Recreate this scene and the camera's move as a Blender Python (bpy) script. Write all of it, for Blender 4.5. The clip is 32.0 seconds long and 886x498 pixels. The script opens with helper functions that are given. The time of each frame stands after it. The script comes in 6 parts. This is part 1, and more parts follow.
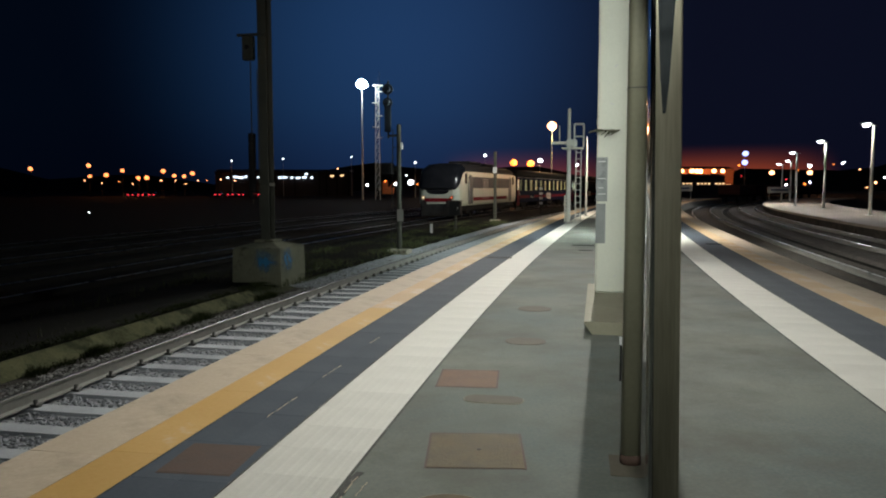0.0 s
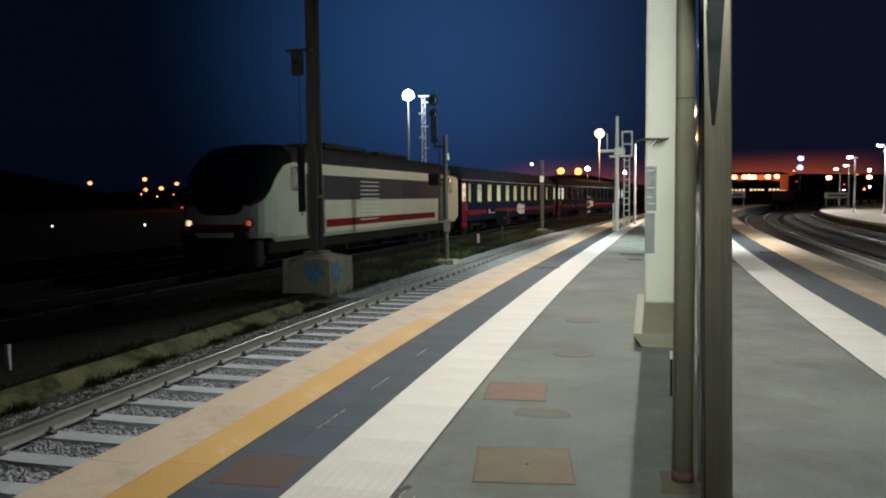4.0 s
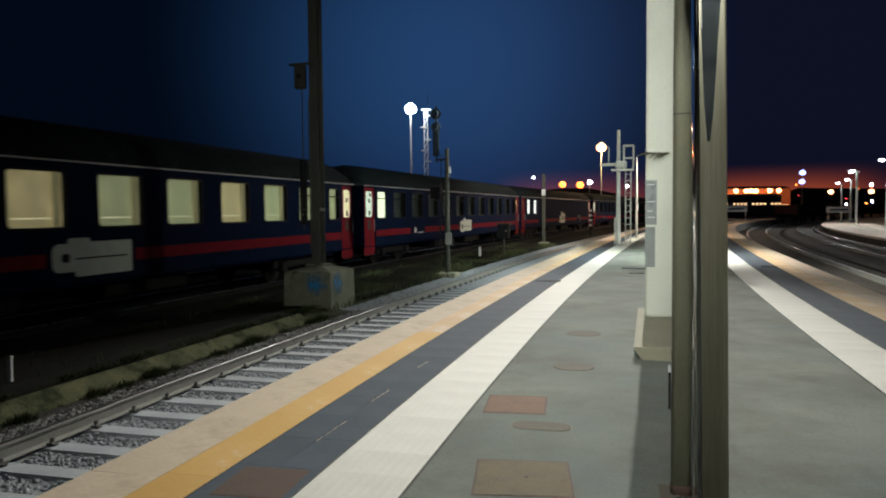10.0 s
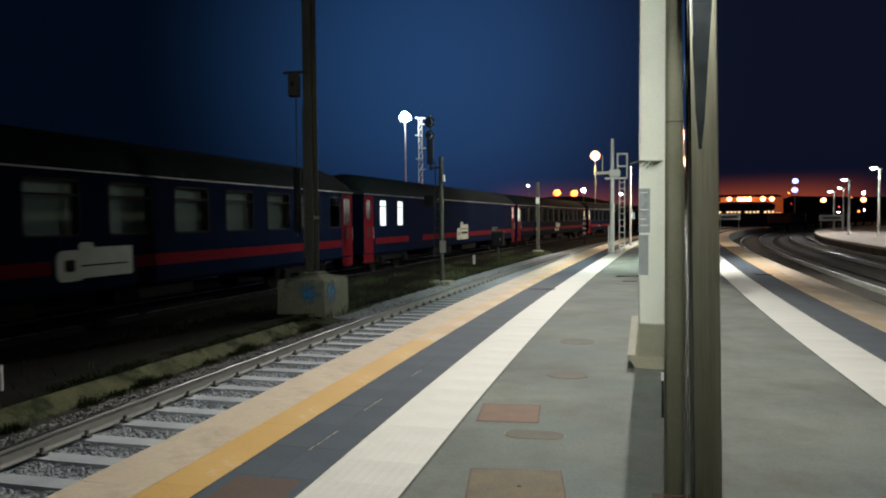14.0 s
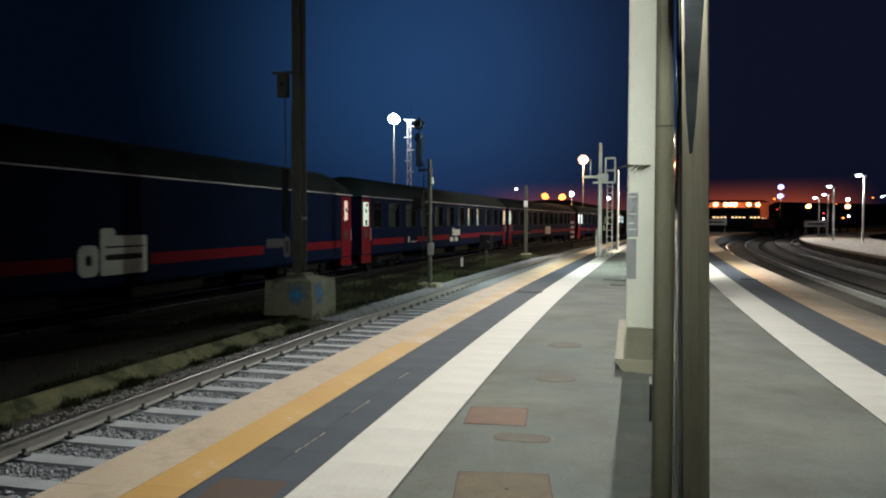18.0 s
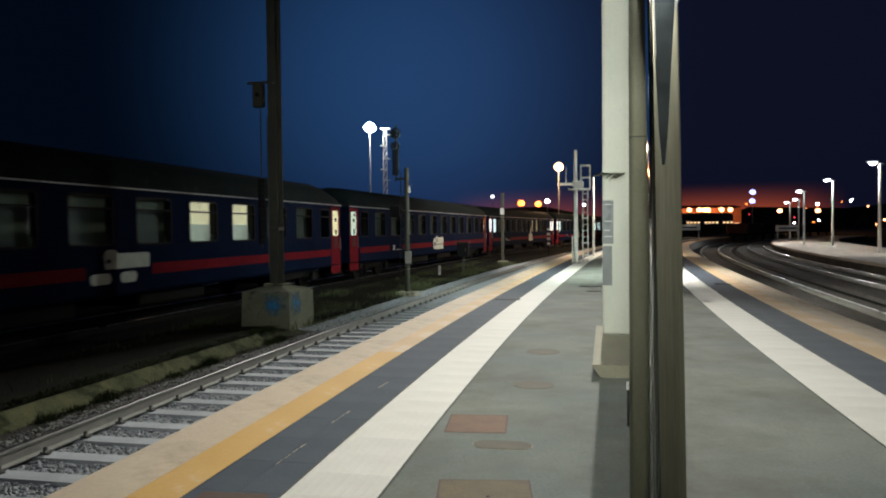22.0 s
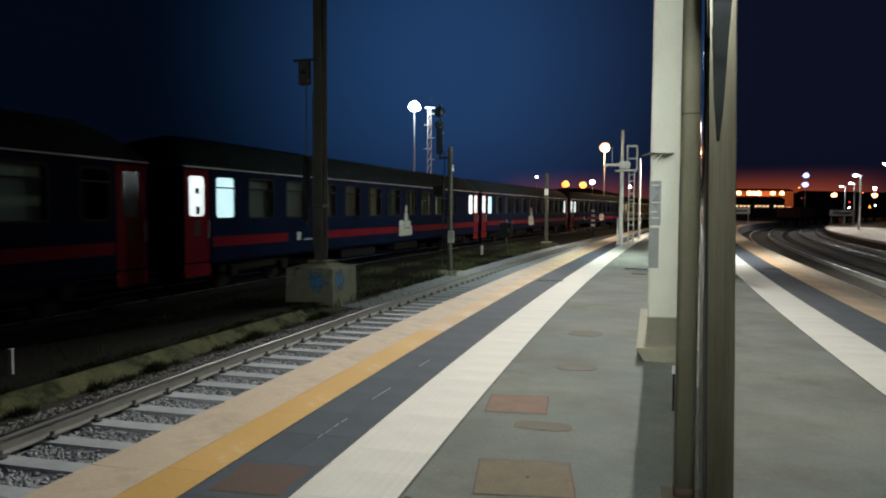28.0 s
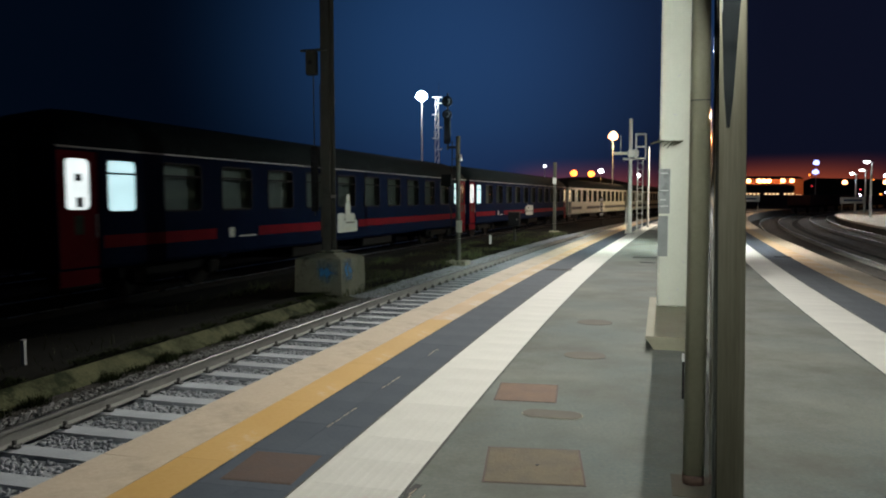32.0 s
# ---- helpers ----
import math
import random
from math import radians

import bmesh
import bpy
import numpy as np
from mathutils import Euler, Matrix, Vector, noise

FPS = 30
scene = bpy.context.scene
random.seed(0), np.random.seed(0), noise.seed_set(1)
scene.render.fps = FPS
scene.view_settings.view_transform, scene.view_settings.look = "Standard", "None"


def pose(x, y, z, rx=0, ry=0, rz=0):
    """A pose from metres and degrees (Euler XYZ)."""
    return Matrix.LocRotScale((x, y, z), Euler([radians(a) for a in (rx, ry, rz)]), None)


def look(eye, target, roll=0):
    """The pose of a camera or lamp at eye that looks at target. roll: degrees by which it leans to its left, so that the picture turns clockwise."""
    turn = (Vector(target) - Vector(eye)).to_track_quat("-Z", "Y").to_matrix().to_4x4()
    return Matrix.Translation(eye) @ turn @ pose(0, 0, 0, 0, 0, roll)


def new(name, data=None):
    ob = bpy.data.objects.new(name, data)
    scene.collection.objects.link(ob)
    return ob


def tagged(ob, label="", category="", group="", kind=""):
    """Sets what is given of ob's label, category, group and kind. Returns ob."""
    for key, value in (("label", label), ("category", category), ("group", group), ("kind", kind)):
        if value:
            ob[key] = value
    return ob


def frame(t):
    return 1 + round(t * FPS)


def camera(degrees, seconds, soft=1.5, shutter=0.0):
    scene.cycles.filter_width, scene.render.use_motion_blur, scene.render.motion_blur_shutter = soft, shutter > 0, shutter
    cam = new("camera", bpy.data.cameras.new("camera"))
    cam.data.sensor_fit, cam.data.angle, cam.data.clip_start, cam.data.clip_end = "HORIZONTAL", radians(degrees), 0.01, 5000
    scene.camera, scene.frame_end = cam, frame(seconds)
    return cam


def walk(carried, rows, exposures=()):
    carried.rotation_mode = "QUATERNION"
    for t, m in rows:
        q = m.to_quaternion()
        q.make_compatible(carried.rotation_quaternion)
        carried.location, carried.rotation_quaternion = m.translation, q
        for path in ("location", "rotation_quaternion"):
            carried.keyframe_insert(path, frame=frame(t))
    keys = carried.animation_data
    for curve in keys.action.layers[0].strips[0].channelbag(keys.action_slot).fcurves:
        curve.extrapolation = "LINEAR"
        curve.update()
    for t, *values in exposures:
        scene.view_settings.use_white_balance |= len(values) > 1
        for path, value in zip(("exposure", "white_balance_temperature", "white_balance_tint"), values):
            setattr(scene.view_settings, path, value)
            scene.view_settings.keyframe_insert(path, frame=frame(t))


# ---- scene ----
cam = camera(62.0, 32.0, soft=2.0, shutter=0.5)
PATH = [
    (0, -0.006, 0.049, 1.500, 85.30, 0.03, -5.16),
    (0.5, -0.003, 0.054, 1.490, 85.30, 0.22, -4.76),
    (1, -0.016, 0.008, 1.517, 85.56, -0.10, -4.39),
    (1.5, -0.011, 0.043, 1.505, 85.47, -0.69, -4.32),
    (2, -0.017, 0.022, 1.527, 85.62, 0.41, -2.87),
    (2.5, -0.008, 0.061, 1.514, 86.14, 0.52, -3.17),
    (3, -0.001, 0.059, 1.516, 86.58, 0.86, -1.75),
    (3.5, -0.007, 0.008, 1.542, 86.48, 1.00, -1.45),
    (4, -0.003, 0.042, 1.525, 86.05, 0.67, -1.55),
    (4.5, -0.003, 0.030, 1.527, 85.67, 0.78, -1.23),
    (6.5, 0.008, 0.029, 1.521, 85.40, 0.91, -0.67),
    (7, 0.019, 0.038, 1.527, 85.50, 0.97, -1.21),
    (7.5, 0.013, 0.037, 1.520, 85.66, 1.41, -0.65),
    (8, 0.022, 0.043, 1.520, 85.43, 1.02, -0.98),
    (8.5, 0.010, 0.021, 1.525, 86.09, 0.60, -0.52),
    (9, 0.002, 0.003, 1.529, 86.25, 0.85, 0.00),
    (9.5, 0.019, 0.038, 1.524, 86.83, 0.70, -0.61),
    (10, 0.007, 0.006, 1.528, 87.06, 0.50, -1.39),
    (10.5, 0.013, 0.003, 1.529, 87.48, 0.53, -1.75),
    (11, 0.008, -0.006, 1.534, 87.67, 0.58, -1.70),
    (11.5, 0.019, 0.021, 1.527, 88.28, 0.61, -1.90),
    (12, 0.014, 0.007, 1.530, 88.15, 0.26, -1.79),
    (12.5, 0.007, -0.004, 1.521, 87.49, 0.42, -1.66),
    (13, 0.002, -0.024, 1.534, 87.34, 0.68, -1.14),
    (13.5, 0.010, 0.001, 1.532, 87.49, 0.57, -1.30),
    (14, 0.019, 0.019, 1.526, 87.69, 0.50, -1.82),
    (14.5, 0.002, -0.015, 1.539, 87.88, 0.24, -1.78),
    (16.5, 0.008, 0.014, 1.525, 87.61, -0.12, -2.20),
    (17, 0.016, 0.019, 1.524, 87.65, -0.03, -2.20),
    (17.5, 0.017, 0.037, 1.521, 87.53, -0.14, -2.60),
    (18, 0.009, 0.028, 1.524, 87.87, -0.06, -2.75),
    (18.5, 0.011, 0.033, 1.523, 88.20, 0.17, -2.92),
    (19, 0.001, -0.003, 1.533, 88.32, 0.11, -3.70),
    (19.5, 0.009, 0.027, 1.527, 88.09, 0.21, -3.64),
    (20, 0.002, 0.008, 1.536, 88.62, 0.32, -3.53),
    (20.5, 0.005, 0.017, 1.532, 88.45, 0.40, -3.59),
    (21, 0.003, 0.005, 1.526, 88.01, 0.42, -4.05),
    (21.5, 0.001, 0.008, 1.531, 88.17, 0.41, -4.40),
    (22, -0.005, -0.016, 1.538, 88.48, 0.54, -4.55),
    (22.5, 0.002, 0.005, 1.535, 88.48, 0.53, -4.78),
    (23, -0.003, -0.013, 1.533, 87.88, 0.67, -4.96),
    (23.5, 0.000, 0.014, 1.528, 87.11, 1.31, -4.76),
    (24, 0.007, 0.014, 1.525, 86.19, 0.69, -3.94),
    (24.5, 0.005, 0.014, 1.519, 84.44, 0.35, -2.88),
    (25, 0.004, 0.016, 1.522, 84.67, 0.48, -1.73),
    (25.5, -0.001, 0.026, 1.522, 84.85, 0.42, -1.07),
    (26, 0.004, 0.049, 1.513, 85.46, 0.80, -0.75),
    (26.5, 0.002, 0.034, 1.522, 86.12, 0.44, -0.88),
    (28.5, -0.005, 0.031, 1.524, 86.95, -0.26, -1.22),
    (29, 0.002, 0.038, 1.516, 86.49, 0.11, -1.33),
    (29.5, 0.005, 0.032, 1.517, 85.99, 0.36, -1.48),
    (30, -0.005, 0.012, 1.525, 85.90, 0.28, -0.97),
    (30.5, -0.001, 0.020, 1.520, 86.15, 0.23, -1.13),
    (31, 0.006, 0.017, 1.525, 86.51, 0.28, -1.27),
    (31.5, -0.001, 0.037, 1.518, 86.11, 0.21, -0.82),
    (32, -0.007, 0.031, 1.519, 86.14, 0.12, -0.59),
]
EXPOSURES = [(0, -0.30), (2.0, -0.22), (2.8, -0.02), (4.0, 0.02), (22.0, 0.0), (26.0, -0.12), (32.0, -0.12)]
walk(cam, [(t, pose(x, y, z, rx, ry, rz)) for t, x, y, z, rx, ry, rz in PATH], EXPOSURES)
scene.view_settings.exposure = 0.0

# ---------------------------------------------------------------- the line of the platform
# s: metres along the platform, o: metres to its right, z: metres above its top
STEP = 0.25
LINE_S = np.arange(-220, 360.01, STEP)
LINE_K = np.interp(LINE_S, [-30, -20, 0, 25, 26, 90, 130, 160], [0.0, 0.0053, 0.0053, 0.0009, 0.0009, 0.0045, 0.0045, 0.0])
LINE_H = np.concatenate([[0], np.cumsum((LINE_K[1:] + LINE_K[:-1]) / 2 * STEP)])
LINE_H += 0.252 - LINE_H[int(220 / STEP)]
_hm = (LINE_H[1:] + LINE_H[:-1]) / 2
LINE_X = np.concatenate([[0], np.cumsum(np.sin(_hm) * STEP)])
LINE_Y = np.concatenate([[0], np.cumsum(np.cos(_hm) * STEP)])
LINE_X -= LINE_X[int(220 / STEP)]
LINE_Y -= LINE_Y[int(220 / STEP)]


def heading(s):
    return float(np.interp(s, LINE_S, LINE_H))


def at(s, o=0.0, z=0.0):
    h = heading(s)
    return Vector((float(np.interp(s, LINE_S, LINE_X)) + o * math.cos(h), float(np.interp(s, LINE_S, LINE_Y)) - o * math.sin(h), z))


def yard_at(s, o=0.0, z=0.0):
    """The same for the yard's tracks, which run on straight where the platform goes on bending."""
    if s <= YARD_STRAIGHT:
        return at(s, o, z)
    h = heading(YARD_STRAIGHT)
    return at(YARD_STRAIGHT, o, z) + (s - YARD_STRAIGHT) * Vector((math.sin(h), math.cos(h), 0))


def stand(s, o=0.0, z=0.0, turn=0.0):
    """A pose on the platform's line: local x to its right, local y along it."""
    p = at(s, o, z)
    return Matrix.Translation(p) @ Matrix.Rotation(-heading(s) + radians(turn), 4, "Z")


RAIL = -0.55      # rail tops below the platform's top
SLEEPER = -0.71   # sleeper tops
SOIL = -0.72
YARD_STRAIGHT = 78.0  # from here on the yard tracks are straight
TRAIN_O = -11.55  # the running train's track

# ---------------------------------------------------------------- light
world = bpy.data.worlds.new("night_sky")
scene.world = world
world.use_nodes = True
wn, wl = world.node_tree.nodes, world.node_tree.links
bg = wn["Background"]
tc = wn.new("ShaderNodeTexCoord")
sep = wn.new("ShaderNodeSeparateXYZ")
ramp = wn.new("ShaderNodeValToRGB")
wl.new(tc.outputs["Generated"], sep.inputs[0])
wl.new(sep.outputs["Z"], ramp.inputs[0])
# floodlight glow painted into the sky ahead, so it outshines the sides
dot = wn.new("ShaderNodeVectorMath")
dot.operation = "DOT_PRODUCT"
dot.inputs[1].default_value = Vector((0.025, 0.975, 0.19)).normalized()
wl.new(tc.outputs["Generated"], dot.inputs[0])
glow_map = wn.new("ShaderNodeMapRange")
for key, v in (("From Min", 0.918), ("From Max", 1.0), ("To Min", 0.0), ("To Max", 1.0)):
    glow_map.inputs[key].default_value = v
wl.new(dot.outputs["Value"], glow_map.inputs["Value"])
glow_pow, glow_mul = wn.new("ShaderNodeMath"), wn.new("ShaderNodeMath")
glow_pow.operation, glow_mul.operation = "POWER", "MULTIPLY_ADD"
glow_pow.inputs[1].default_value, glow_mul.inputs[1].default_value, glow_mul.inputs[2].default_value = 2.7, 3.9, 0.225
wl.new(glow_map.outputs[0], glow_pow.inputs[0])
wl.new(glow_pow.outputs[0], glow_mul.inputs[0])
wl.new(glow_mul.outputs[0], bg.inputs["Strength"])
wl.new(ramp.outputs[0], bg.inputs["Color"])
# orange glow of the distant yard lamps, painted into the sky near the horizon
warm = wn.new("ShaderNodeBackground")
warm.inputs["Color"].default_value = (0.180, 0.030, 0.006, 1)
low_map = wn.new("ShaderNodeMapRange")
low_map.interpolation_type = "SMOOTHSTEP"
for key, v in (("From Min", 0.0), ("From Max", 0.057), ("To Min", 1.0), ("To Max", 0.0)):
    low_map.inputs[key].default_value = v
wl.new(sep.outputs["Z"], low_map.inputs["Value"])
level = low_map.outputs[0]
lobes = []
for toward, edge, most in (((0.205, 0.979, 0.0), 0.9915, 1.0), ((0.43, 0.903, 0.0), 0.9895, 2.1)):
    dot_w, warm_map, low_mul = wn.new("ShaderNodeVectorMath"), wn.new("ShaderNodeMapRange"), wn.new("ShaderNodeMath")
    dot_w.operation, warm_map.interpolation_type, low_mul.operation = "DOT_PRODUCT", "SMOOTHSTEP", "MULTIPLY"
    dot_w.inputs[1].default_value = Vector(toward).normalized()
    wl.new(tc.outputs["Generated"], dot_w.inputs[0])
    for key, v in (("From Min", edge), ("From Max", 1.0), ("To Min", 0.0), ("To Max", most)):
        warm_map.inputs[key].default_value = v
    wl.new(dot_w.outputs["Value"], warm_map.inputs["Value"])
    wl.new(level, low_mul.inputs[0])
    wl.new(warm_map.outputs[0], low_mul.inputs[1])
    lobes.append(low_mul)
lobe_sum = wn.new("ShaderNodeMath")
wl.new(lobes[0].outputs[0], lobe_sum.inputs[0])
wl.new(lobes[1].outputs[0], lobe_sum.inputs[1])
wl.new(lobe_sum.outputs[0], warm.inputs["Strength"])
# another dim lobe painted in to lift the sky on the right
haze = wn.new("ShaderNodeBackground")
haze.inputs["Color"].default_value = (0.0034, 0.0030, 0.0085, 1)
dot_h = wn.new("ShaderNodeVectorMath")
dot_h.operation = "DOT_PRODUCT"
dot_h.inputs[1].default_value = Vector((0.40, 0.90, 0.16)).normalized()
wl.new(tc.outputs["Generated"], dot_h.inputs[0])
haze_map = wn.new("ShaderNodeMapRange")
haze_map.interpolation_type = "SMOOTHSTEP"
for key, v in (("From Min", 0.87), ("From Max", 1.0), ("To Min", 0.0), ("To Max", 1.0)):
    haze_map.inputs[key].default_value = v
wl.new(dot_h.outputs["Value"], haze_map.inputs["Value"])
wl.new(haze_map.outputs[0], haze.inputs["Strength"])
first = wn.new("ShaderNodeAddShader")
wl.new(bg.outputs[0], first.inputs[0])
wl.new(haze.outputs[0], first.inputs[1])
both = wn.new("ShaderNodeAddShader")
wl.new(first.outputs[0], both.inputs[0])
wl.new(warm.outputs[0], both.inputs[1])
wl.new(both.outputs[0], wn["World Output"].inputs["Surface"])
ramp.color_ramp.elements[0].position = 0.0
ramp.color_ramp.elements[0].color = (0.0034, 0.0088, 0.0280, 1)
ramp.color_ramp.elements[1].position = 0.35
ramp.color_ramp.elements[1].color = (0.0034, 0.0118, 0.0335, 1)
mid = ramp.color_ramp.elements.new(0.10)
mid.color = (0.0035, 0.0116, 0.0325, 1)


def lamp(name, kind, m, power, color, size=0.3, size_y=0.0, spread=180.0):
    d = bpy.data.lights.new(name, kind)
    d.energy, d.color = power, color
    if kind == "AREA":
        d.shape, d.size, d.size_y, d.spread = "RECTANGLE", size, size_y or size, radians(spread)
    elif kind == "SPOT":
        d.shadow_soft_size, d.spot_size, d.spot_blend = size, radians(spread), 1.0
    else:
        d.shadow_soft_size = size
    ob = new(name, d)
    ob.matrix_world = m
    return ob


WHITE_LAMP = (1.0, 0.985, 0.905)
COOL_LAMP = (0.88, 1.0, 0.93)
# unseen lamps added over the platform: pillar arm, rear pillar, hidden posts farther on
lamp("platform_fill_light", "AREA", look(at(6.6, -0.55, 6.35), at(6.4, -0.65, 0)), 45, WHITE_LAMP, 0.9, 0.35, 108)
# added mainly to brighten the pillar's near face
lamp("pillar_fill_light", "AREA", look(at(-5.5, -0.7, 6.35), at(10.0, 0.25, 2.6)), 250, (0.96, 1.0, 0.92), 0.9, 0.35, 58)
lamp("platform_light_3", "AREA", look(at(23.6, 1.41, 4.98), at(26.0, -4.0, -0.5)), 900, COOL_LAMP, 0.6, 0.3, 150)
# second head added to brighten the bands on the right
lamp("right_band_fill_light", "AREA", look(at(24.6, 1.60, 4.98), at(25.0, 7.0, -0.5)), 420, WHITE_LAMP, 0.6, 0.3, 150)
lamp("platform_light_4", "AREA", look(at(40.0, 1.80, 4.93), at(46.0, -5.0, 0)), 1000, (1.0, 0.90, 0.74), 0.6, 0.3, 150)
# the high mast behind the pillar throws its beam along the platform, so that the pillar's shadow points at the viewer
BEAM = Vector((11.92, 38.33, 16.0))
# warm light added on a hidden post to brighten the far coaches
lamp("far_coach_fill_light", "AREA", look(at(85.2, -0.24, 4.9), at(82.0, -6.0, 0)), 2000, (1.0, 0.70, 0.46), 0.5, 0.3)
lamp("mast_beam", "SPOT", look(BEAM, at(8.8, -2.0, 0)), 58000, WHITE_LAMP, 0.10, 0, 26)
# second beam added at the mast to lift the coaches' flanks
lamp("coach_fill_beam", "SPOT", look(BEAM, at(48.0, -11.0, 1.5)), 10000, (0.92, 0.98, 0.96), 0.10, 0, 76)
# lamps of the yard
lamp("flood_light", "POINT", Matrix.Translation((-2.7, 150.4, 22.6)), 7000, (0.72, 0.88, 1.0), 0.6)
lamp("street_light", "POINT", Matrix.Translation((28.6, 118.0, 11.2)), 9000, (1.0, 0.62, 0.34), 0.5)
lamp("yard_light_1", "POINT", Matrix.Translation((39.5, 196.0, 8.4)), 12000, (1.0, 0.40, 0.10), 0.5)
lamp("yard_light_3", "POINT", Matrix.Translation((-70.0, 225.0, 6.4)), 4000, (1.0, 0.36, 0.10), 0.5)
lamp("yard_light_2", "POINT", Matrix.Translation((131.5, 289.0, 7.6)), 60000, (1.0, 0.42, 0.12), 0.5)


# ---------------------------------------------------------------- materials
def nodes_of(name):
    m = bpy.data.materials.new(name)
    m.use_nodes = True
    return m, m.node_tree.nodes, m.node_tree.links, m.node_tree.nodes["Principled BSDF"]


def surface(name, a, b, rough=0.7, metal=0.0, coarse=1.5, fine=25.0, bump=0.2, spots=None, spot_at=0.62, per_piece=0.0, rough_b=None, spot_scale=3.0, spec=0.5, spot_soft=0.1, stretch=None):
    """Two tones mixed by coarse and fine noise, a third in worn or dirty spots, and fine relief."""
    m, n, l, p = nodes_of(name)
    tex = n.new("ShaderNodeTexCoord")
    place = tex.outputs["Object"]
    if stretch:
        mp = n.new("ShaderNodeMapping")
        mp.inputs["Scale"].default_value = stretch
        l.new(place, mp.inputs["Vector"])
        place = mp.outputs["Vector"]

    def noise_of(scale, detail=4.0, rough_=0.6):
        t = n.new("ShaderNodeTexNoise")
        t.inputs["Scale"].default_value, t.inputs["Detail"].default_value, t.inputs["Roughness"].default_value = scale, detail, rough_
        l.new(place, t.inputs["Vector"])
        return t

    big, small = noise_of(coarse), noise_of(fine, 3.0)
    mixf = n.new("ShaderNodeMath")
    mixf.operation = "MULTIPLY_ADD"
    l.new(small.outputs["Fac"], mixf.inputs[0])
    mixf.inputs[1].default_value = 0.45
    l.new(big.outputs["Fac"], mixf.inputs[2])
    ramp_ = n.new("ShaderNodeMapRange")
    l.new(mixf.outputs[0], ramp_.inputs["Value"])
    ramp_.inputs["From Min"].default_value, ramp_.inputs["From Max"].default_value = 0.5, 0.95
    col = n.new("ShaderNodeMix")
    col.data_type = "RGBA"
    col.inputs["A"].default_value, col.inputs["B"].default_value = (*a, 1), (*b, 1)
    l.new(ramp_.outputs[0], col.inputs["Factor"])
    out = col.outputs["Result"]
    if spots:
        s = noise_of(spot_scale, 6.0, 0.7)
        r = n.new("ShaderNodeMapRange")
        r.inputs["From Min"].default_value, r.inputs["From Max"].default_value = spot_at, spot_at + spot_soft
        l.new(s.outputs["Fac"], r.inputs["Value"])
        c2 = n.new("ShaderNodeMix")
        c2.data_type = "RGBA"
        l.new(out, c2.inputs["A"])
        c2.inputs["B"].default_value = (*spots, 1)
        l.new(r.outputs[0], c2.inputs["Factor"])
        out = c2.outputs["Result"]
    if per_piece:
        info = n.new("ShaderNodeObjectInfo")
        h = n.new("ShaderNodeHueSaturation")
        v = n.new("ShaderNodeMapRange")
        v.inputs["To Min"].default_value, v.inputs["To Max"].default_value = 1 - per_piece, 1 + per_piece
        l.new(info.outputs["Random"], v.inputs["Value"])
        l.new(v.outputs[0], h.inputs["Value"])
        l.new(out, h.inputs["Color"])
        out = h.outputs["Color"]
    l.new(out, p.inputs["Base Color"])
    rr = n.new("ShaderNodeMapRange")
    l.new(big.outputs["Fac"], rr.inputs["Value"])
    rr.inputs["From Min"].default_value, rr.inputs["From Max"].default_value = 0.3, 0.7
    rr.inputs["To Min"].default_value, rr.inputs["To Max"].default_value = rough, rough_b if rough_b is not None else min(1.0, rough + 0.12)
    l.new(rr.outputs[0], p.inputs["Roughness"])
    p.inputs["Metallic"].default_value = metal
    p.inputs["Specular IOR Level"].default_value = spec
    if bump:
        b_ = n.new("ShaderNodeBump")
        b_.inputs["Strength"].default_value, b_.inputs["Distance"].default_value = bump, 0.01
        l.new(small.outputs["Fac"], b_.inputs["Height"])
        l.new(b_.outputs[0], p.inputs["Normal"])
    return m


def glow(name, color, strength, uneven=0.0, scale=6.0):
    m, n, l, p = nodes_of(name)
    p.inputs["Base Color"].default_value = (*[min(1, c * 0.8) for c in color], 1)
    p.inputs["Emission Color"].default_value = (*color, 1)
    p.inputs["Emission Strength"].default_value = strength
    if uneven:
        tex, t, r = n.new("ShaderNodeTexCoord"), n.new("ShaderNodeTexNoise"), n.new("ShaderNodeMapRange")
        t.inputs["Scale"].default_value = scale
        l.new(tex.outputs["Object"], t.inputs["Vector"])
        l.new(t.outputs["Fac"], r.inputs["Value"])
        r.inputs["From Min"].default_value, r.inputs["From Max"].default_value = 0.3, 0.7
        r.inputs["To Min"].default_value, r.inputs["To Max"].default_value = strength * (1 - uneven), strength * (1 + uneven)
        l.new(r.outputs[0], p.inputs["Emission Strength"])
    return m


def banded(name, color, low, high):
    """Dim glowing sheet; its pale bands stand in for racks, blinds and seat tops."""
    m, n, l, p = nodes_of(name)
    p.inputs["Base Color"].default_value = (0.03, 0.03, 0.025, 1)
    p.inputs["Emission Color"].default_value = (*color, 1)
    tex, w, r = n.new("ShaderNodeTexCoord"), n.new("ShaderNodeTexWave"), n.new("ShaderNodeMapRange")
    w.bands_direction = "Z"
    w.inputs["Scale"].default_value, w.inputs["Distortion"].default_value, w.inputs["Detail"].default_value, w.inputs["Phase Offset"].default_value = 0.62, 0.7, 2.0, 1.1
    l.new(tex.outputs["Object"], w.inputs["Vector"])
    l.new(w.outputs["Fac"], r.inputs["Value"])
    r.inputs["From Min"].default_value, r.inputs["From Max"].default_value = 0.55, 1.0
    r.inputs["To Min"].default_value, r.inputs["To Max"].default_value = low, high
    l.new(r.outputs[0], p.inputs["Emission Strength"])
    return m


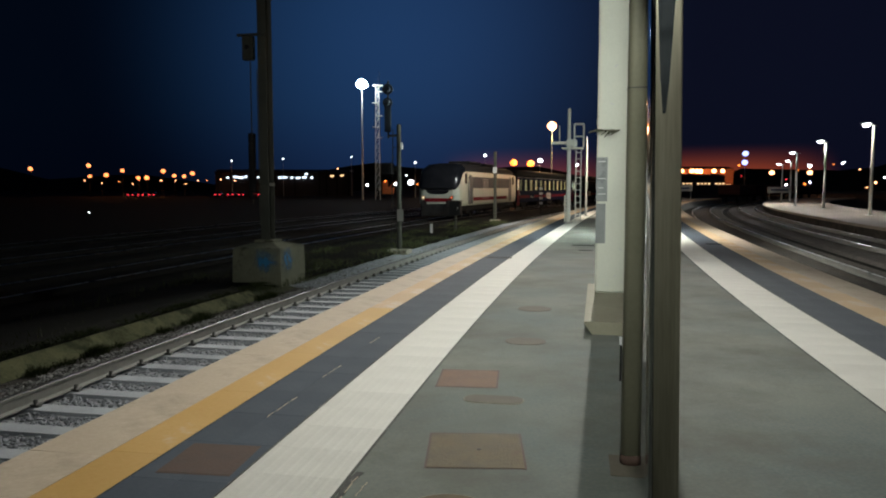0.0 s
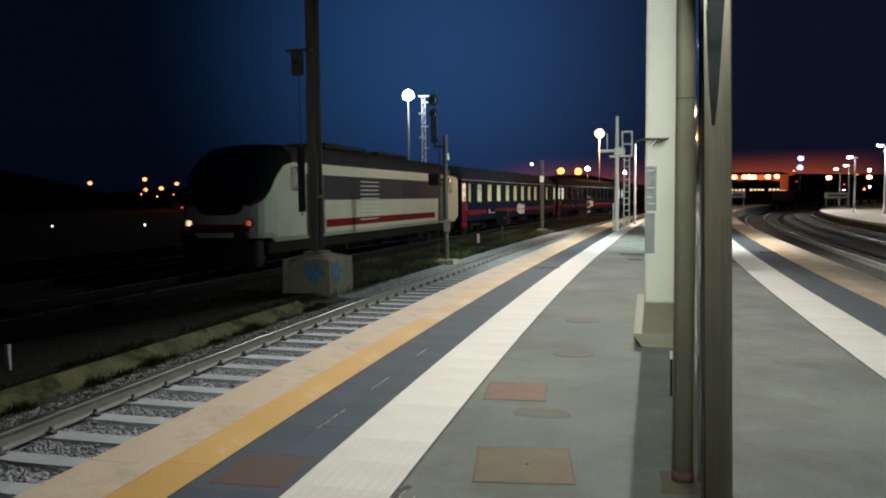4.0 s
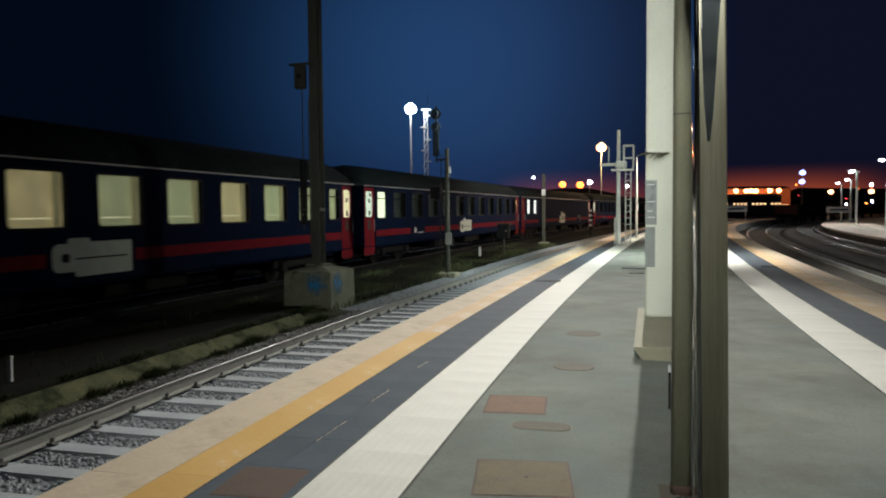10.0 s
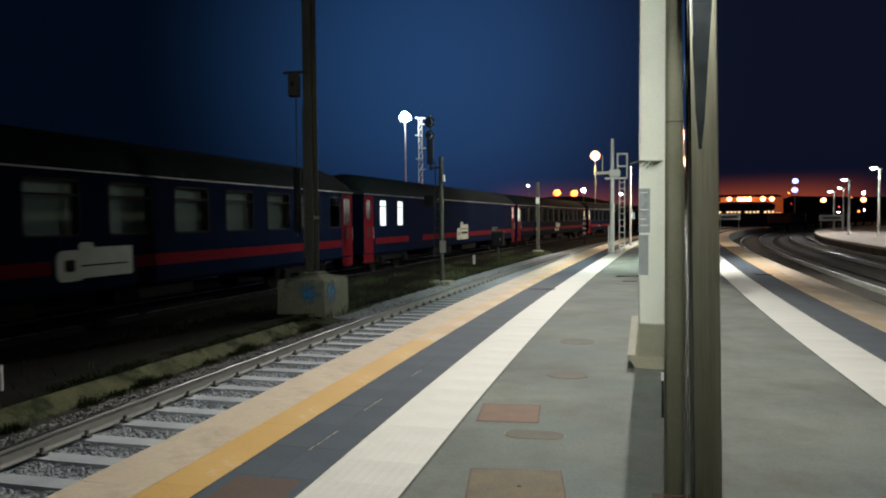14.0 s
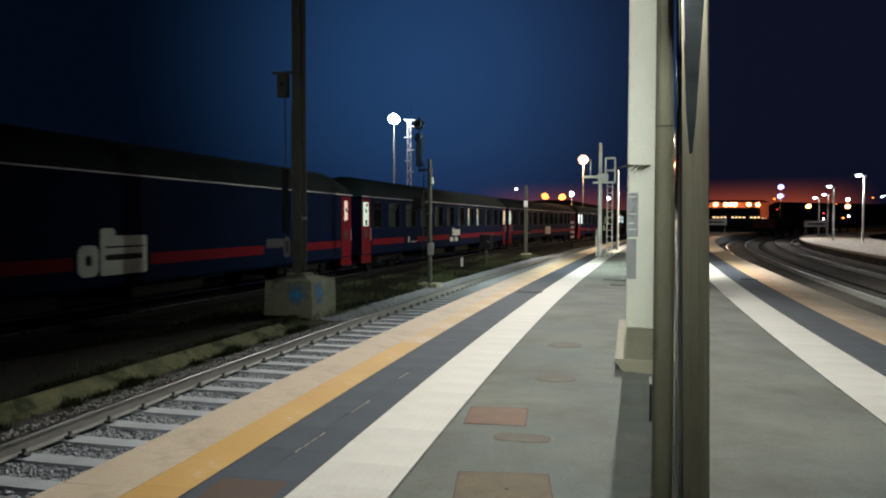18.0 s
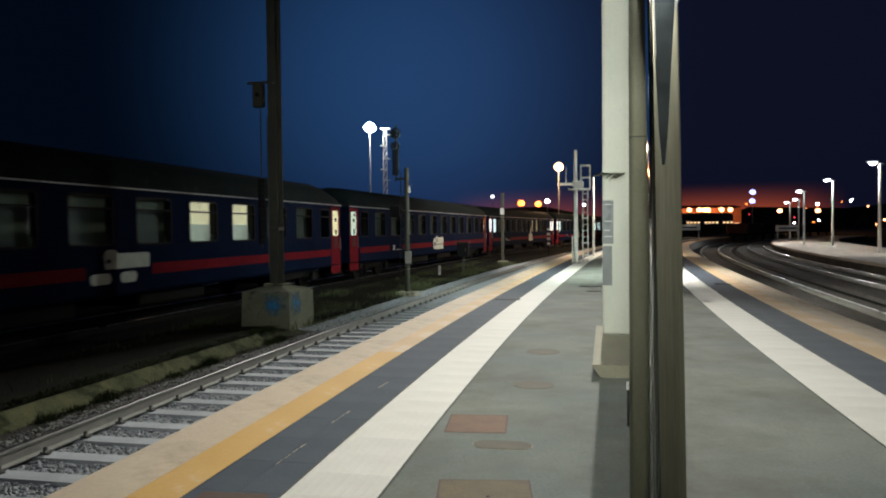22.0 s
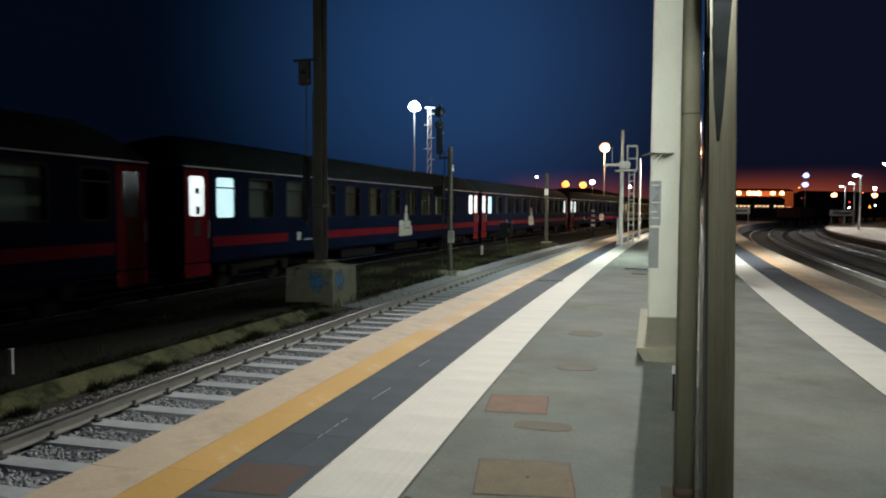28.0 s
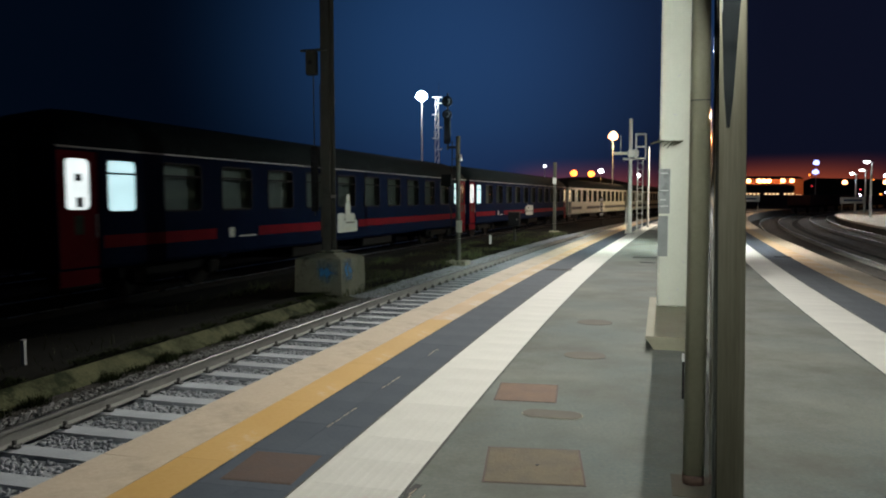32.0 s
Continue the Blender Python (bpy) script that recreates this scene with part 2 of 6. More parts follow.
def sprayed(name, color):
    """Spray paint that thins out towards its rim."""
    m, n, l, p = nodes_of(name)
    p.inputs["Base Color"].default_value = (*color, 1)
    p.inputs["Roughness"].default_value = 0.7
    tex, t, dist, sub_, fac, clear, mix = (n.new("ShaderNode" + k) for k in ("TexCoord", "TexNoise", "VectorMath", "VectorMath", "MapRange", "BsdfTransparent", "MixShader"))
    sub_.operation, dist.operation = "SUBTRACT", "LENGTH"
    sub_.inputs[1].default_value = (0.5, 0.5, 0.5)
    l.new(tex.outputs["Generated"], sub_.inputs[0])
    l.new(sub_.outputs[0], dist.inputs[0])
    t.inputs["Scale"].default_value, t.inputs["Detail"].default_value = 7.0, 4.0
    l.new(tex.outputs["Object"], t.inputs["Vector"])
    add = n.new("ShaderNodeMath")
    add.operation = "MULTIPLY_ADD"
    add.inputs[1].default_value = 0.9
    l.new(t.outputs["Fac"], add.inputs[0])
    l.new(dist.outputs["Value"], add.inputs[2])
    l.new(add.outputs[0], fac.inputs["Value"])
    fac.inputs["From Min"].default_value, fac.inputs["From Max"].default_value = 0.52, 0.84
    fac.inputs["To Min"].default_value, fac.inputs["To Max"].default_value = 0.85, 0.0
    l.new(fac.outputs[0], mix.inputs[0])
    l.new(clear.outputs[0], mix.inputs[1])
    l.new(p.outputs[0], mix.inputs[2])
    l.new(mix.outputs[0], n["Material Output"].inputs["Surface"])
    return m


def clear_glass(name, tint=(0.9, 0.95, 0.95)):
    m, n, l, p = nodes_of(name)
    n.remove(p)
    t, g, x = n.new("ShaderNodeBsdfTransparent"), n.new("ShaderNodeBsdfGlossy"), n.new("ShaderNodeMixShader")
    t.inputs["Color"].default_value = (*tint, 1)
    g.inputs["Roughness"].default_value = 0.03
    x.inputs[0].default_value = 0.03
    l.new(t.outputs[0], x.inputs[1])
    l.new(g.outputs[0], x.inputs[2])
    l.new(x.outputs[0], n["Material Output"].inputs["Surface"])
    return m


M = dict(
    asphalt=surface("platform_asphalt", (0.110, 0.138, 0.136), (0.228, 0.236, 0.200), 0.86, coarse=0.45, fine=40, bump=0.12, spots=(0.105, 0.104, 0.084), spot_at=0.42, spot_scale=0.75, rough_b=0.95, spec=0.15, spot_soft=0.32),
    coping=surface("coping_concrete", (0.47, 0.378, 0.272), (0.60, 0.50, 0.38), 0.75, coarse=1.2, fine=30, bump=0.15, spots=(0.30, 0.235, 0.165), spot_at=0.48, per_piece=0.03, spot_scale=1.3, spot_soft=0.3),
    yellow=surface("yellow_paint", (0.52, 0.30, 0.07), (0.60, 0.37, 0.12), 0.6, coarse=1.3, fine=30, bump=0.1, spots=(0.60, 0.47, 0.31), spot_at=0.60, per_piece=0.03, spot_scale=1.2),
    worn_yellow=surface("worn_yellow_paint", (0.52, 0.345, 0.175), (0.60, 0.43, 0.26), 0.7, coarse=1.1, fine=30, bump=0.12, spots=(0.60, 0.50, 0.38), spot_at=0.56, per_piece=0.03, spot_scale=1.0),
    slate=surface("dark_paving_tile", (0.053, 0.066, 0.086), (0.078, 0.094, 0.115), 0.8, spec=0.15, coarse=2.0, fine=40, bump=0.1, spots=(0.17, 0.18, 0.19), spot_at=0.68, per_piece=0.04, spot_scale=4.0),
    tactile=surface("white_tactile_tile", (0.57, 0.555, 0.505), (0.67, 0.655, 0.6), 0.7, coarse=1.6, fine=35, bump=0.08, spots=(0.52, 0.51, 0.45), spot_at=0.64, per_piece=0.03, spot_scale=2.5),
    mortar=surface("joint_mortar", (0.19, 0.185, 0.17), (0.27, 0.26, 0.235), 0.9, coarse=3, fine=50, bump=0.3),
    joint_dirt=surface("joint_dirt", (0.045, 0.047, 0.045), (0.11, 0.108, 0.098), 0.95, coarse=4, fine=40, bump=0.4, spots=(0.30, 0.29, 0.26), spot_at=0.62, spot_scale=6),
    concrete=surface("weathered_concrete", (0.22, 0.212, 0.155), (0.34, 0.325, 0.245), 0.85, coarse=1.8, fine=30, bump=0.35, spots=(0.12, 0.13, 0.09), spot_at=0.56, spot_scale=2.2),
    block=surface("stained_block_concrete", (0.13, 0.134, 0.093), (0.225, 0.22, 0.16), 0.88, coarse=1.8, fine=30, bump=0.35, spots=(0.06, 0.068, 0.042), spot_at=0.54, spot_scale=2.2, spec=0.2),
    plinth=surface("pale_plinth_concrete", (0.25, 0.24, 0.175), (0.33, 0.315, 0.235), 0.85, coarse=1.4, fine=30, bump=0.25, spots=(0.24, 0.165, 0.09), spot_at=0.66, spot_scale=2.5),
    mossy=surface("mossy_concrete", (0.022, 0.026, 0.012), (0.075, 0.078, 0.045), 0.95, coarse=2.2, fine=24, bump=0.5, spots=(0.03, 0.042, 0.018), spot_at=0.5, spot_scale=2.6, spec=0.1),
    # mossy kerb face made paler: the light it catches is in its colour
    kerb_face=surface("lit_side_kerb_face", (0.030, 0.036, 0.015), (0.120, 0.122, 0.064), 0.95, spec=0.1, coarse=1.7, fine=24, bump=0.5, spots=(0.020, 0.026, 0.011), spot_at=0.50, spot_scale=2.4, spot_soft=0.12),
    # face of the opposite platform, its shade painted into the concrete
    face_shade=surface("shade_dark_platform_face", (0.045, 0.040, 0.032), (0.11, 0.098, 0.08), 0.95, spec=0.1, coarse=1.2, fine=20, bump=0.3, spots=(0.03, 0.028, 0.022), spot_at=0.55),
    weed=surface("dark_weed", (0.018, 0.026, 0.009), (0.040, 0.050, 0.018), 0.95, spec=0.1, coarse=3, fine=20, bump=0.1),
    sleeper=surface("sleeper_concrete", (0.31, 0.332, 0.358), (0.41, 0.437, 0.465), 0.85, coarse=3, fine=40, bump=0.3, spots=(0.27, 0.26, 0.23), spot_at=0.6, per_piece=0.08, spot_scale=5),
    ballast=surface("ballast_bed", (0.21, 0.218, 0.228), (0.34, 0.352, 0.368), 0.95, coarse=7, fine=45, bump=1.0),
    ballast_dark=surface("dark_ballast_bed", (0.026, 0.024, 0.021), (0.058, 0.052, 0.045), 0.95, spec=0.1, coarse=5, fine=40, bump=1.0),
    ballast_mid=surface("dark_grey_ballast_bed", (0.060, 0.056, 0.050), (0.125, 0.116, 0.104), 0.95, spec=0.1, coarse=5, fine=40, bump=1.0),
    # yard ballast near-black: the shade round the train put into its colour
    ballast_night=surface("night_dark_ballast_bed", (0.010, 0.010, 0.009), (0.022, 0.020, 0.018), 0.98, spec=0.06, coarse=5, fine=40, bump=1.0),
    reflection_steel=surface("dark_reflection_steel", (0.05, 0.06, 0.065), (0.08, 0.09, 0.095), 0.12, metal=0.9, coarse=2.5, fine=50, bump=0.03),
    rail_side=surface("rusty_rail", (0.19, 0.187, 0.17), (0.26, 0.255, 0.235), 0.75, metal=0.2, coarse=4, fine=50, bump=0.3),
    # first track's rail head: the black sky it mirrors is put into its colour
    rail_top=surface("sky_dark_rail_head", (0.03, 0.03, 0.03), (0.05, 0.05, 0.05), 0.40, metal=1.0, coarse=4, fine=60, bump=0.05),
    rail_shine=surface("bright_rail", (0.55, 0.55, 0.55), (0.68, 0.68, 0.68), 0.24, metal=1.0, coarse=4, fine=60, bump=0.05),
    clip=surface("rusted_clip", (0.085, 0.085, 0.08), (0.15, 0.148, 0.138), 0.8, metal=0.3, coarse=8, fine=60, bump=0.3),
    # soil darker than real earth: unlit night ground put into its colour
    soil=surface("night_dark_soil", (0.004, 0.004, 0.003), (0.010, 0.0095, 0.0065), 0.98, spec=0.06, coarse=0.6, fine=9, bump=0.8, spots=(0.009, 0.012, 0.005), spot_at=0.55, spot_scale=1.0),
    grass=surface("rough_grass", (0.045, 0.060, 0.020), (0.090, 0.100, 0.040), 0.95, coarse=3, fine=20, bump=0.2),
    pillar=surface("pale_painted_pillar", (0.60, 0.625, 0.54), (0.70, 0.72, 0.63), 0.6, coarse=1.1, fine=28, bump=0.12, spots=(0.52, 0.52, 0.42), spot_at=0.6, spot_scale=1.6, spot_soft=0.2),
    poster=surface("grey_notice", (0.20, 0.22, 0.22), (0.27, 0.29, 0.29), 0.25, coarse=4, fine=30, bump=0.0),
    olive=surface("olive_painted_steel", (0.160, 0.156, 0.108), (0.215, 0.210, 0.150), 0.42, metal=0.1, coarse=2.2, fine=40, bump=0.1, spots=(0.14, 0.10, 0.06), spot_at=0.68, spot_scale=4),
    chrome=surface("polished_chrome", (0.24, 0.245, 0.235), (0.30, 0.305, 0.29), 0.05, metal=1.0, coarse=6, fine=60, bump=0.0),
    stainless=surface("brushed_stainless", (0.18, 0.165, 0.115), (0.38, 0.355, 0.275), 0.34, metal=0.7, coarse=9.0, fine=90, bump=0.05, rough_b=0.48, stretch=(1, 1, 0.05), spots=(0.23, 0.215, 0.16), spot_at=0.56, spot_scale=14.0),
    rust=surface("rusted_plate", (0.075, 0.058, 0.03), (0.165, 0.122, 0.062), 0.8, metal=0.1, coarse=5, fine=60, bump=0.35, spots=(0.105, 0.062, 0.034), spot_at=0.58, spot_scale=6),
    rust_red=surface("red_rusted_plate", (0.115, 0.058, 0.032), (0.19, 0.105, 0.058), 0.8, metal=0.1, coarse=5, fine=60, bump=0.35, spots=(0.24, 0.16, 0.09), spot_at=0.62, spot_scale=5),
    rust_dark=surface("dark_rusted_plate", (0.06, 0.036, 0.028), (0.095, 0.054, 0.038), 0.8, coarse=5, fine=60, bump=0.35),
    patch=surface("brown_mortar_patch", (0.09, 0.08, 0.058), (0.135, 0.12, 0.088), 0.85, coarse=3, fine=40, bump=0.2),
    galv=surface("galvanised_steel", (0.36, 0.36, 0.34), (0.48, 0.48, 0.45), 0.5, metal=0.5, coarse=3, fine=40, bump=0.08),
    grey_paint=surface("grey_painted_steel", (0.56, 0.56, 0.51), (0.66, 0.66, 0.60), 0.5, coarse=2, fine=40, bump=0.08, spots=(0.3, 0.27, 0.22), spot_at=0.68),
    mast=surface("weathered_mast_steel", (0.05, 0.053, 0.045), (0.085, 0.086, 0.07), 0.65, metal=0.2, coarse=2, fine=30, bump=0.15, spots=(0.08, 0.06, 0.04), spot_at=0.6, spec=0.2),
    # bluish haze put into the heads' colour, so they sink into the sky
    head_grey=surface("sky_tinted_signal_paint", (0.045, 0.062, 0.085), (0.065, 0.085, 0.11), 0.8, coarse=3, fine=40, bump=0.05, spec=0.05),
    black=surface("matt_black_metal", (0.012, 0.012, 0.013), (0.025, 0.025, 0.026), 0.7, coarse=3, fine=40, bump=0.05, spec=0.06),
    blue=surface("dark_blue_livery", (0.0026, 0.0062, 0.0190), (0.0044, 0.0098, 0.0260), 0.75, coarse=1.2, fine=14, bump=0.02, spots=(0.006, 0.011, 0.022), spot_at=0.62, spot_scale=1.4, rough_b=0.85, spec=0.015),
    red=surface("red_livery", (0.095, 0.005, 0.01), (0.135, 0.008, 0.013), 0.7, spec=0.03, coarse=1.5, fine=14, bump=0.02, spots=(0.22, 0.02, 0.022), spot_at=0.64),
    white_liv=surface("off_white_livery", (0.22, 0.245, 0.185), (0.29, 0.32, 0.245), 0.4, coarse=1.2, fine=12, bump=0.02, spots=(0.36, 0.36, 0.30), spot_at=0.62, spot_scale=1.6),
    grey_liv=surface("grey_livery", (0.022, 0.027, 0.029), (0.034, 0.04, 0.043), 0.5, coarse=1.2, fine=12, bump=0.02, spec=0.1),
    # nose paint lighter than the body's, to offset its weak light
    nose_liv=surface("lightened_nose_paint", (0.27, 0.30, 0.27), (0.34, 0.37, 0.33), 0.5, coarse=1.2, fine=12, bump=0.02, spec=0.1),
    band_liv=surface("dark_slate_livery", (0.01, 0.0145, 0.02), (0.017, 0.023, 0.031), 0.5, coarse=1.2, fine=12, bump=0.02, spec=0.05),
    # near-black coach roof with slightly paler spots
    roof=surface("near_black_roof", (0.007, 0.0095, 0.0105), (0.013, 0.017, 0.018), 0.75, coarse=0.9, fine=12, bump=0.05, spots=(0.022, 0.026, 0.027), spot_at=0.6, spec=0.02),
    dark_glass=surface("dark_windscreen", (0.006, 0.007, 0.009), (0.012, 0.013, 0.016), 0.08, coarse=1, fine=4, bump=0.0),
    gutter=surface("dull_gutter", (0.25, 0.25, 0.25), (0.33, 0.33, 0.32), 0.5, metal=0.2, coarse=3, fine=30, bump=0.0),
    notice=surface("dull_notice", (0.030, 0.036, 0.028), (0.055, 0.060, 0.045), 0.8, coarse=6, fine=30, bump=0.0, spec=0.1),
    frame=surface("window_rubber", (0.006, 0.006, 0.008), (0.011, 0.011, 0.014), 0.6, spec=0.1, coarse=4, fine=30, bump=0.0),
    interior=surface("beige_lining", (0.06, 0.056, 0.038), (0.09, 0.082, 0.056), 0.6, coarse=2, fine=10, bump=0.0, spec=0.1),
    seat=surface("seat_cloth", (0.06, 0.085, 0.06), (0.11, 0.14, 0.10), 0.9, coarse=6, fine=40, bump=0.2),
    bogie=surface("bogie_steel", (0.007, 0.0068, 0.0065), (0.014, 0.013, 0.012), 0.8, spec=0.08, coarse=3, fine=30, bump=0.2),
    graffiti=surface("pale_spray_paint", (0.34, 0.36, 0.30), (0.44, 0.46, 0.39), 0.5, coarse=3, fine=20, bump=0.0),
    graffiti_blue=sprayed("blue_spray_paint", (0.03, 0.20, 0.40)),
    sign_white=surface("white_sign_enamel", (0.55, 0.56, 0.56), (0.64, 0.65, 0.65), 0.4, coarse=3, fine=20, bump=0.0),
    sign_blue=surface("blue_sign_enamel", (0.03, 0.06, 0.16), (0.05, 0.08, 0.2), 0.4, coarse=3, fine=20, bump=0.0),
    far_wall=surface("dark_far_wall", (0.02, 0.018, 0.018), (0.04, 0.034, 0.032), 0.9, coarse=0.3, fine=3, bump=0.0),
    far_hill=surface("dark_hillside", (0.03, 0.032, 0.024), (0.055, 0.055, 0.04), 1.0, coarse=0.05, fine=0.5, bump=0.0),
    rust_wagon=surface("rust_red_wagon", (0.07, 0.022, 0.018), (0.11, 0.035, 0.026), 0.8, coarse=0.6, fine=8, bump=0.1),
    machine=surface("orange_machine_paint", (0.55, 0.13, 0.02), (0.68, 0.19, 0.04), 0.5, coarse=1.5, fine=14, bump=0.03, spots=(0.20, 0.07, 0.02), spot_at=0.6),
    feather=surface("dry_frond", (0.045, 0.05, 0.03), (0.11, 0.11, 0.075), 0.8, coarse=8, fine=60, bump=0.0),
    pane=clear_glass("window_glass"),
    # panes, blinds, curtains and seats glow themselves; no lamps burn inside the coaches
    lit_white=glow("frosted_lit_pane", (0.86, 0.95, 0.95), 1.15, 0.12, 2.0),
    lit_pale=glow("frosted_pale_pane", (0.88, 0.95, 0.70), 0.72, 0.15, 3.0),
    lit_cyan=glow("frosted_cyan_pane", (0.62, 0.92, 0.98), 1.0, 0.12, 2.0),
    lit_green=glow("frosted_green_pane", (0.66, 0.85, 0.68), 0.55, 0.2, 3.0),
    lit_pink=glow("frosted_pink_pane", (0.95, 0.72, 0.60), 0.55, 0.2, 3.0),
    lit_yellow=glow("frosted_yellow_pane", (0.90, 0.82, 0.50), 0.46, 0.2, 3.0),
    blind_lit=glow("glowing_blind", (0.72, 0.68, 0.36), 0.21, 0.35, 1.7),
    blind_warm=glow("warm_glowing_blind", (0.84, 0.64, 0.32), 0.26, 0.35, 1.7),
    blind_bright=glow("glowing_compartment", (0.92, 0.80, 0.52), 0.58, 0.25, 4.0),
    blind_grey=glow("glowing_seat_backs", (0.62, 0.66, 0.54), 0.30, 0.35, 5.0),
    # faint glow painted behind the unlit windows; no corridor lamp exists
    blind_dim=banded("glowing_dim_interior", (0.55, 0.62, 0.40), 0.003, 0.017),
    lamp_white=glow("cold_white_luminaire", (0.86, 0.93, 1.0), 40.0),
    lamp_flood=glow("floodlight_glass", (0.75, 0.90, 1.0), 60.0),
    lamp_orange=glow("sodium_luminaire", (1.0, 0.23, 0.035), 5.0),
    lamp_warm=glow("warm_luminaire", (1.0, 0.38, 0.17), 8.0),
    lamp_sodium=glow("orange_sodium_lamp", (1.0, 0.28, 0.09), 3.2),
    curtain=glow("glowing_curtain", (0.70, 0.58, 0.30), 0.15, 0.4, 6.0),
    curtain_dim=glow("dim_glowing_compartment", (0.70, 0.60, 0.36), 0.055, 0.5, 4.0),
    pane_warm=glow("bright_warm_pane", (1.0, 0.62, 0.32), 1.8),
    lamp_blue=glow("blue_white_luminaire", (0.36, 0.42, 1.0), 3.5),
    yard_white=glow("cold_yard_lamp", (0.72, 0.84, 1.0), 3.2),
    lamp_red=glow("red_tail_lamp", (1.0, 0.05, 0.07), 1.6),
    head_dim=glow("faint_red_lens", (1.0, 0.22, 0.10), 0.30),
    head_lamp=glow("dim_headlamp", (1.0, 0.72, 0.42), 1.1),
    small_white=glow("small_white_lamp", (0.9, 0.95, 1.0), 5.0),
)


# ---------------------------------------------------------------- mesh helpers
def bx(bm, lo, hi, m=None, bevel=0.0):
    r = bmesh.ops.create_cube(bm, size=1.0)
    size = [max(b - a, 1e-4) for a, b in zip(lo, hi)]
    c = [(a + b) / 2 for a, b in zip(lo, hi)]
    bmesh.ops.transform(bm, matrix=(m or Matrix()) @ Matrix.Translation(c) @ Matrix.Diagonal((*size, 1)), verts=r["verts"])
    if bevel:
        edges = list({e for v in r["verts"] for e in v.link_edges})
        bmesh.ops.bevel(bm, geom=edges, offset=bevel, segments=1, affect="EDGES", clamp_overlap=True)
    return bm


def cy(bm, a, b, r0, r1=None, n=12):
    a, b = Vector(a), Vector(b)
    d = b - a
    m = Matrix.Translation((a + b) / 2) @ d.to_track_quat("Z", "Y").to_matrix().to_4x4()
    bmesh.ops.create_cone(bm, cap_ends=True, segments=n, radius1=r0, radius2=r0 if r1 is None else r1, depth=d.length, matrix=m)
    return bm


def ball(bm, c, r, sx=1, sy=1, sz=1, sub=3):
    bmesh.ops.create_icosphere(bm, subdivisions=sub, radius=r, matrix=Matrix.Translation(c) @ Matrix.Diagonal((sx, sy, sz, 1)))
    return bm


def prism(bm, ring, y0, y1):
    """A ring of (x, z) drawn out from y0 to y1."""
    a = [bm.verts.new((x, y0, z)) for x, z in ring]
    b = [bm.verts.new((x, y1, z)) for x, z in ring]
    n = len(ring)
    for i in range(n):
        bm.faces.new((a[i], a[(i + 1) % n], b[(i + 1) % n], b[i]))
    bm.faces.new(a)
    bm.faces.new(b[::-1])
    bmesh.ops.recalc_face_normals(bm, faces=bm.faces)
    return bm


def sweep(bm, ring, s0, s1, step=2.0, along=at):
    """A ring of (o, z) drawn along the platform's line."""
    n = max(1, int(round((s1 - s0) / step)))
    rows_ = []
    for i in range(n + 1):
        s = s0 + (s1 - s0) * i / n
        rows_.append([bm.verts.new(along(s, o, z)) for o, z in ring])
    k = len(ring)
    for a, b in zip(rows_, rows_[1:]):
        for i in range(k):
            bm.faces.new((a[i], a[(i + 1) % k], b[(i + 1) % k], b[i]))
    bm.faces.new(rows_[0])
    bm.faces.new(rows_[-1][::-1])
    bmesh.ops.recalc_face_normals(bm, faces=bm.faces)
    return bm


MESHES = {}


def mesh_of(key, bm, mat, smooth=False):
    me = bpy.data.meshes.new(key)
    bm.to_mesh(me)
    bm.free()
    me.materials.append(M[mat])
    if smooth:
        me.shade_smooth()
    return me


def part(name, bm, mat, parent=None, label="", m=None, smooth=False):
    """One mesh object under a thing or a part; bm may be a ready mesh."""
    me = bm if isinstance(bm, bpy.types.Mesh) else mesh_of(name, bm, mat, smooth)
    ob = new(name, me)
    if parent:
        ob.parent = parent
    if m is not None:
        ob.matrix_local = m
    if label:
        tagged(ob, label)
    return ob


def thing(name, label, category, group="", kind="", m=None):
    ob = new(name)
    ob.empty_display_size = 0.2
    if m is not None:
        ob.matrix_world = m
    return tagged(ob, label, category, group, kind)


def B():
    return bmesh.new()


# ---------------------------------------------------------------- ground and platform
tagged(part("ground", bx(B(), (-900, -300, -3.0), (900, 900, SOIL - 0.12)), "soil"), "bare soil of the railway yard, night darkness in its colour", "ground", kind="structure")

S0, S1 = -14.0, 118.0
L_EDGE, L_YEL, L_SLATE, L_TAC, L_ASP = -3.07, -2.60, -2.27, -1.71, -1.14
R_ASP, R_TAC, R_SLATE, R_YEL, R_EDGE = 2.06, 2.66, 3.28, 3.66, 4.14
NEAR0, NEAR1 = 1.2, 46.0   # the stretch whose pavers are laid one by one

platform = thing("platform", "grey island railway platform with yellow and white edge bands", "platform", kind="structure")
part("platform_body", sweep(B(), [(L_EDGE + 0.02, -0.75), (R_EDGE - 0.02, -0.75), (R_EDGE - 0.02, -0.022), (L_EDGE + 0.02, -0.022)], S0, S1), "mortar", platform, "concrete core of the platform")
part("asphalt_surface", sweep(B(), [(L_ASP + 0.004, -0.06), (R_ASP - 0.004, -0.06), (R_ASP - 0.004, 0.0), (L_ASP + 0.004, 0.0)], S0, S1, 1.0), "asphalt", platform, "worn grey asphalt")


def band(name, mat, o0, o1, s0, s1, z=0.0):
    part(name, sweep(B(), [(o0 + 0.004, -0.05), (o1 - 0.004, -0.05), (o1 - 0.004, z), (o0 + 0.004, z)], s0, s1, 1.0), mat, platform)


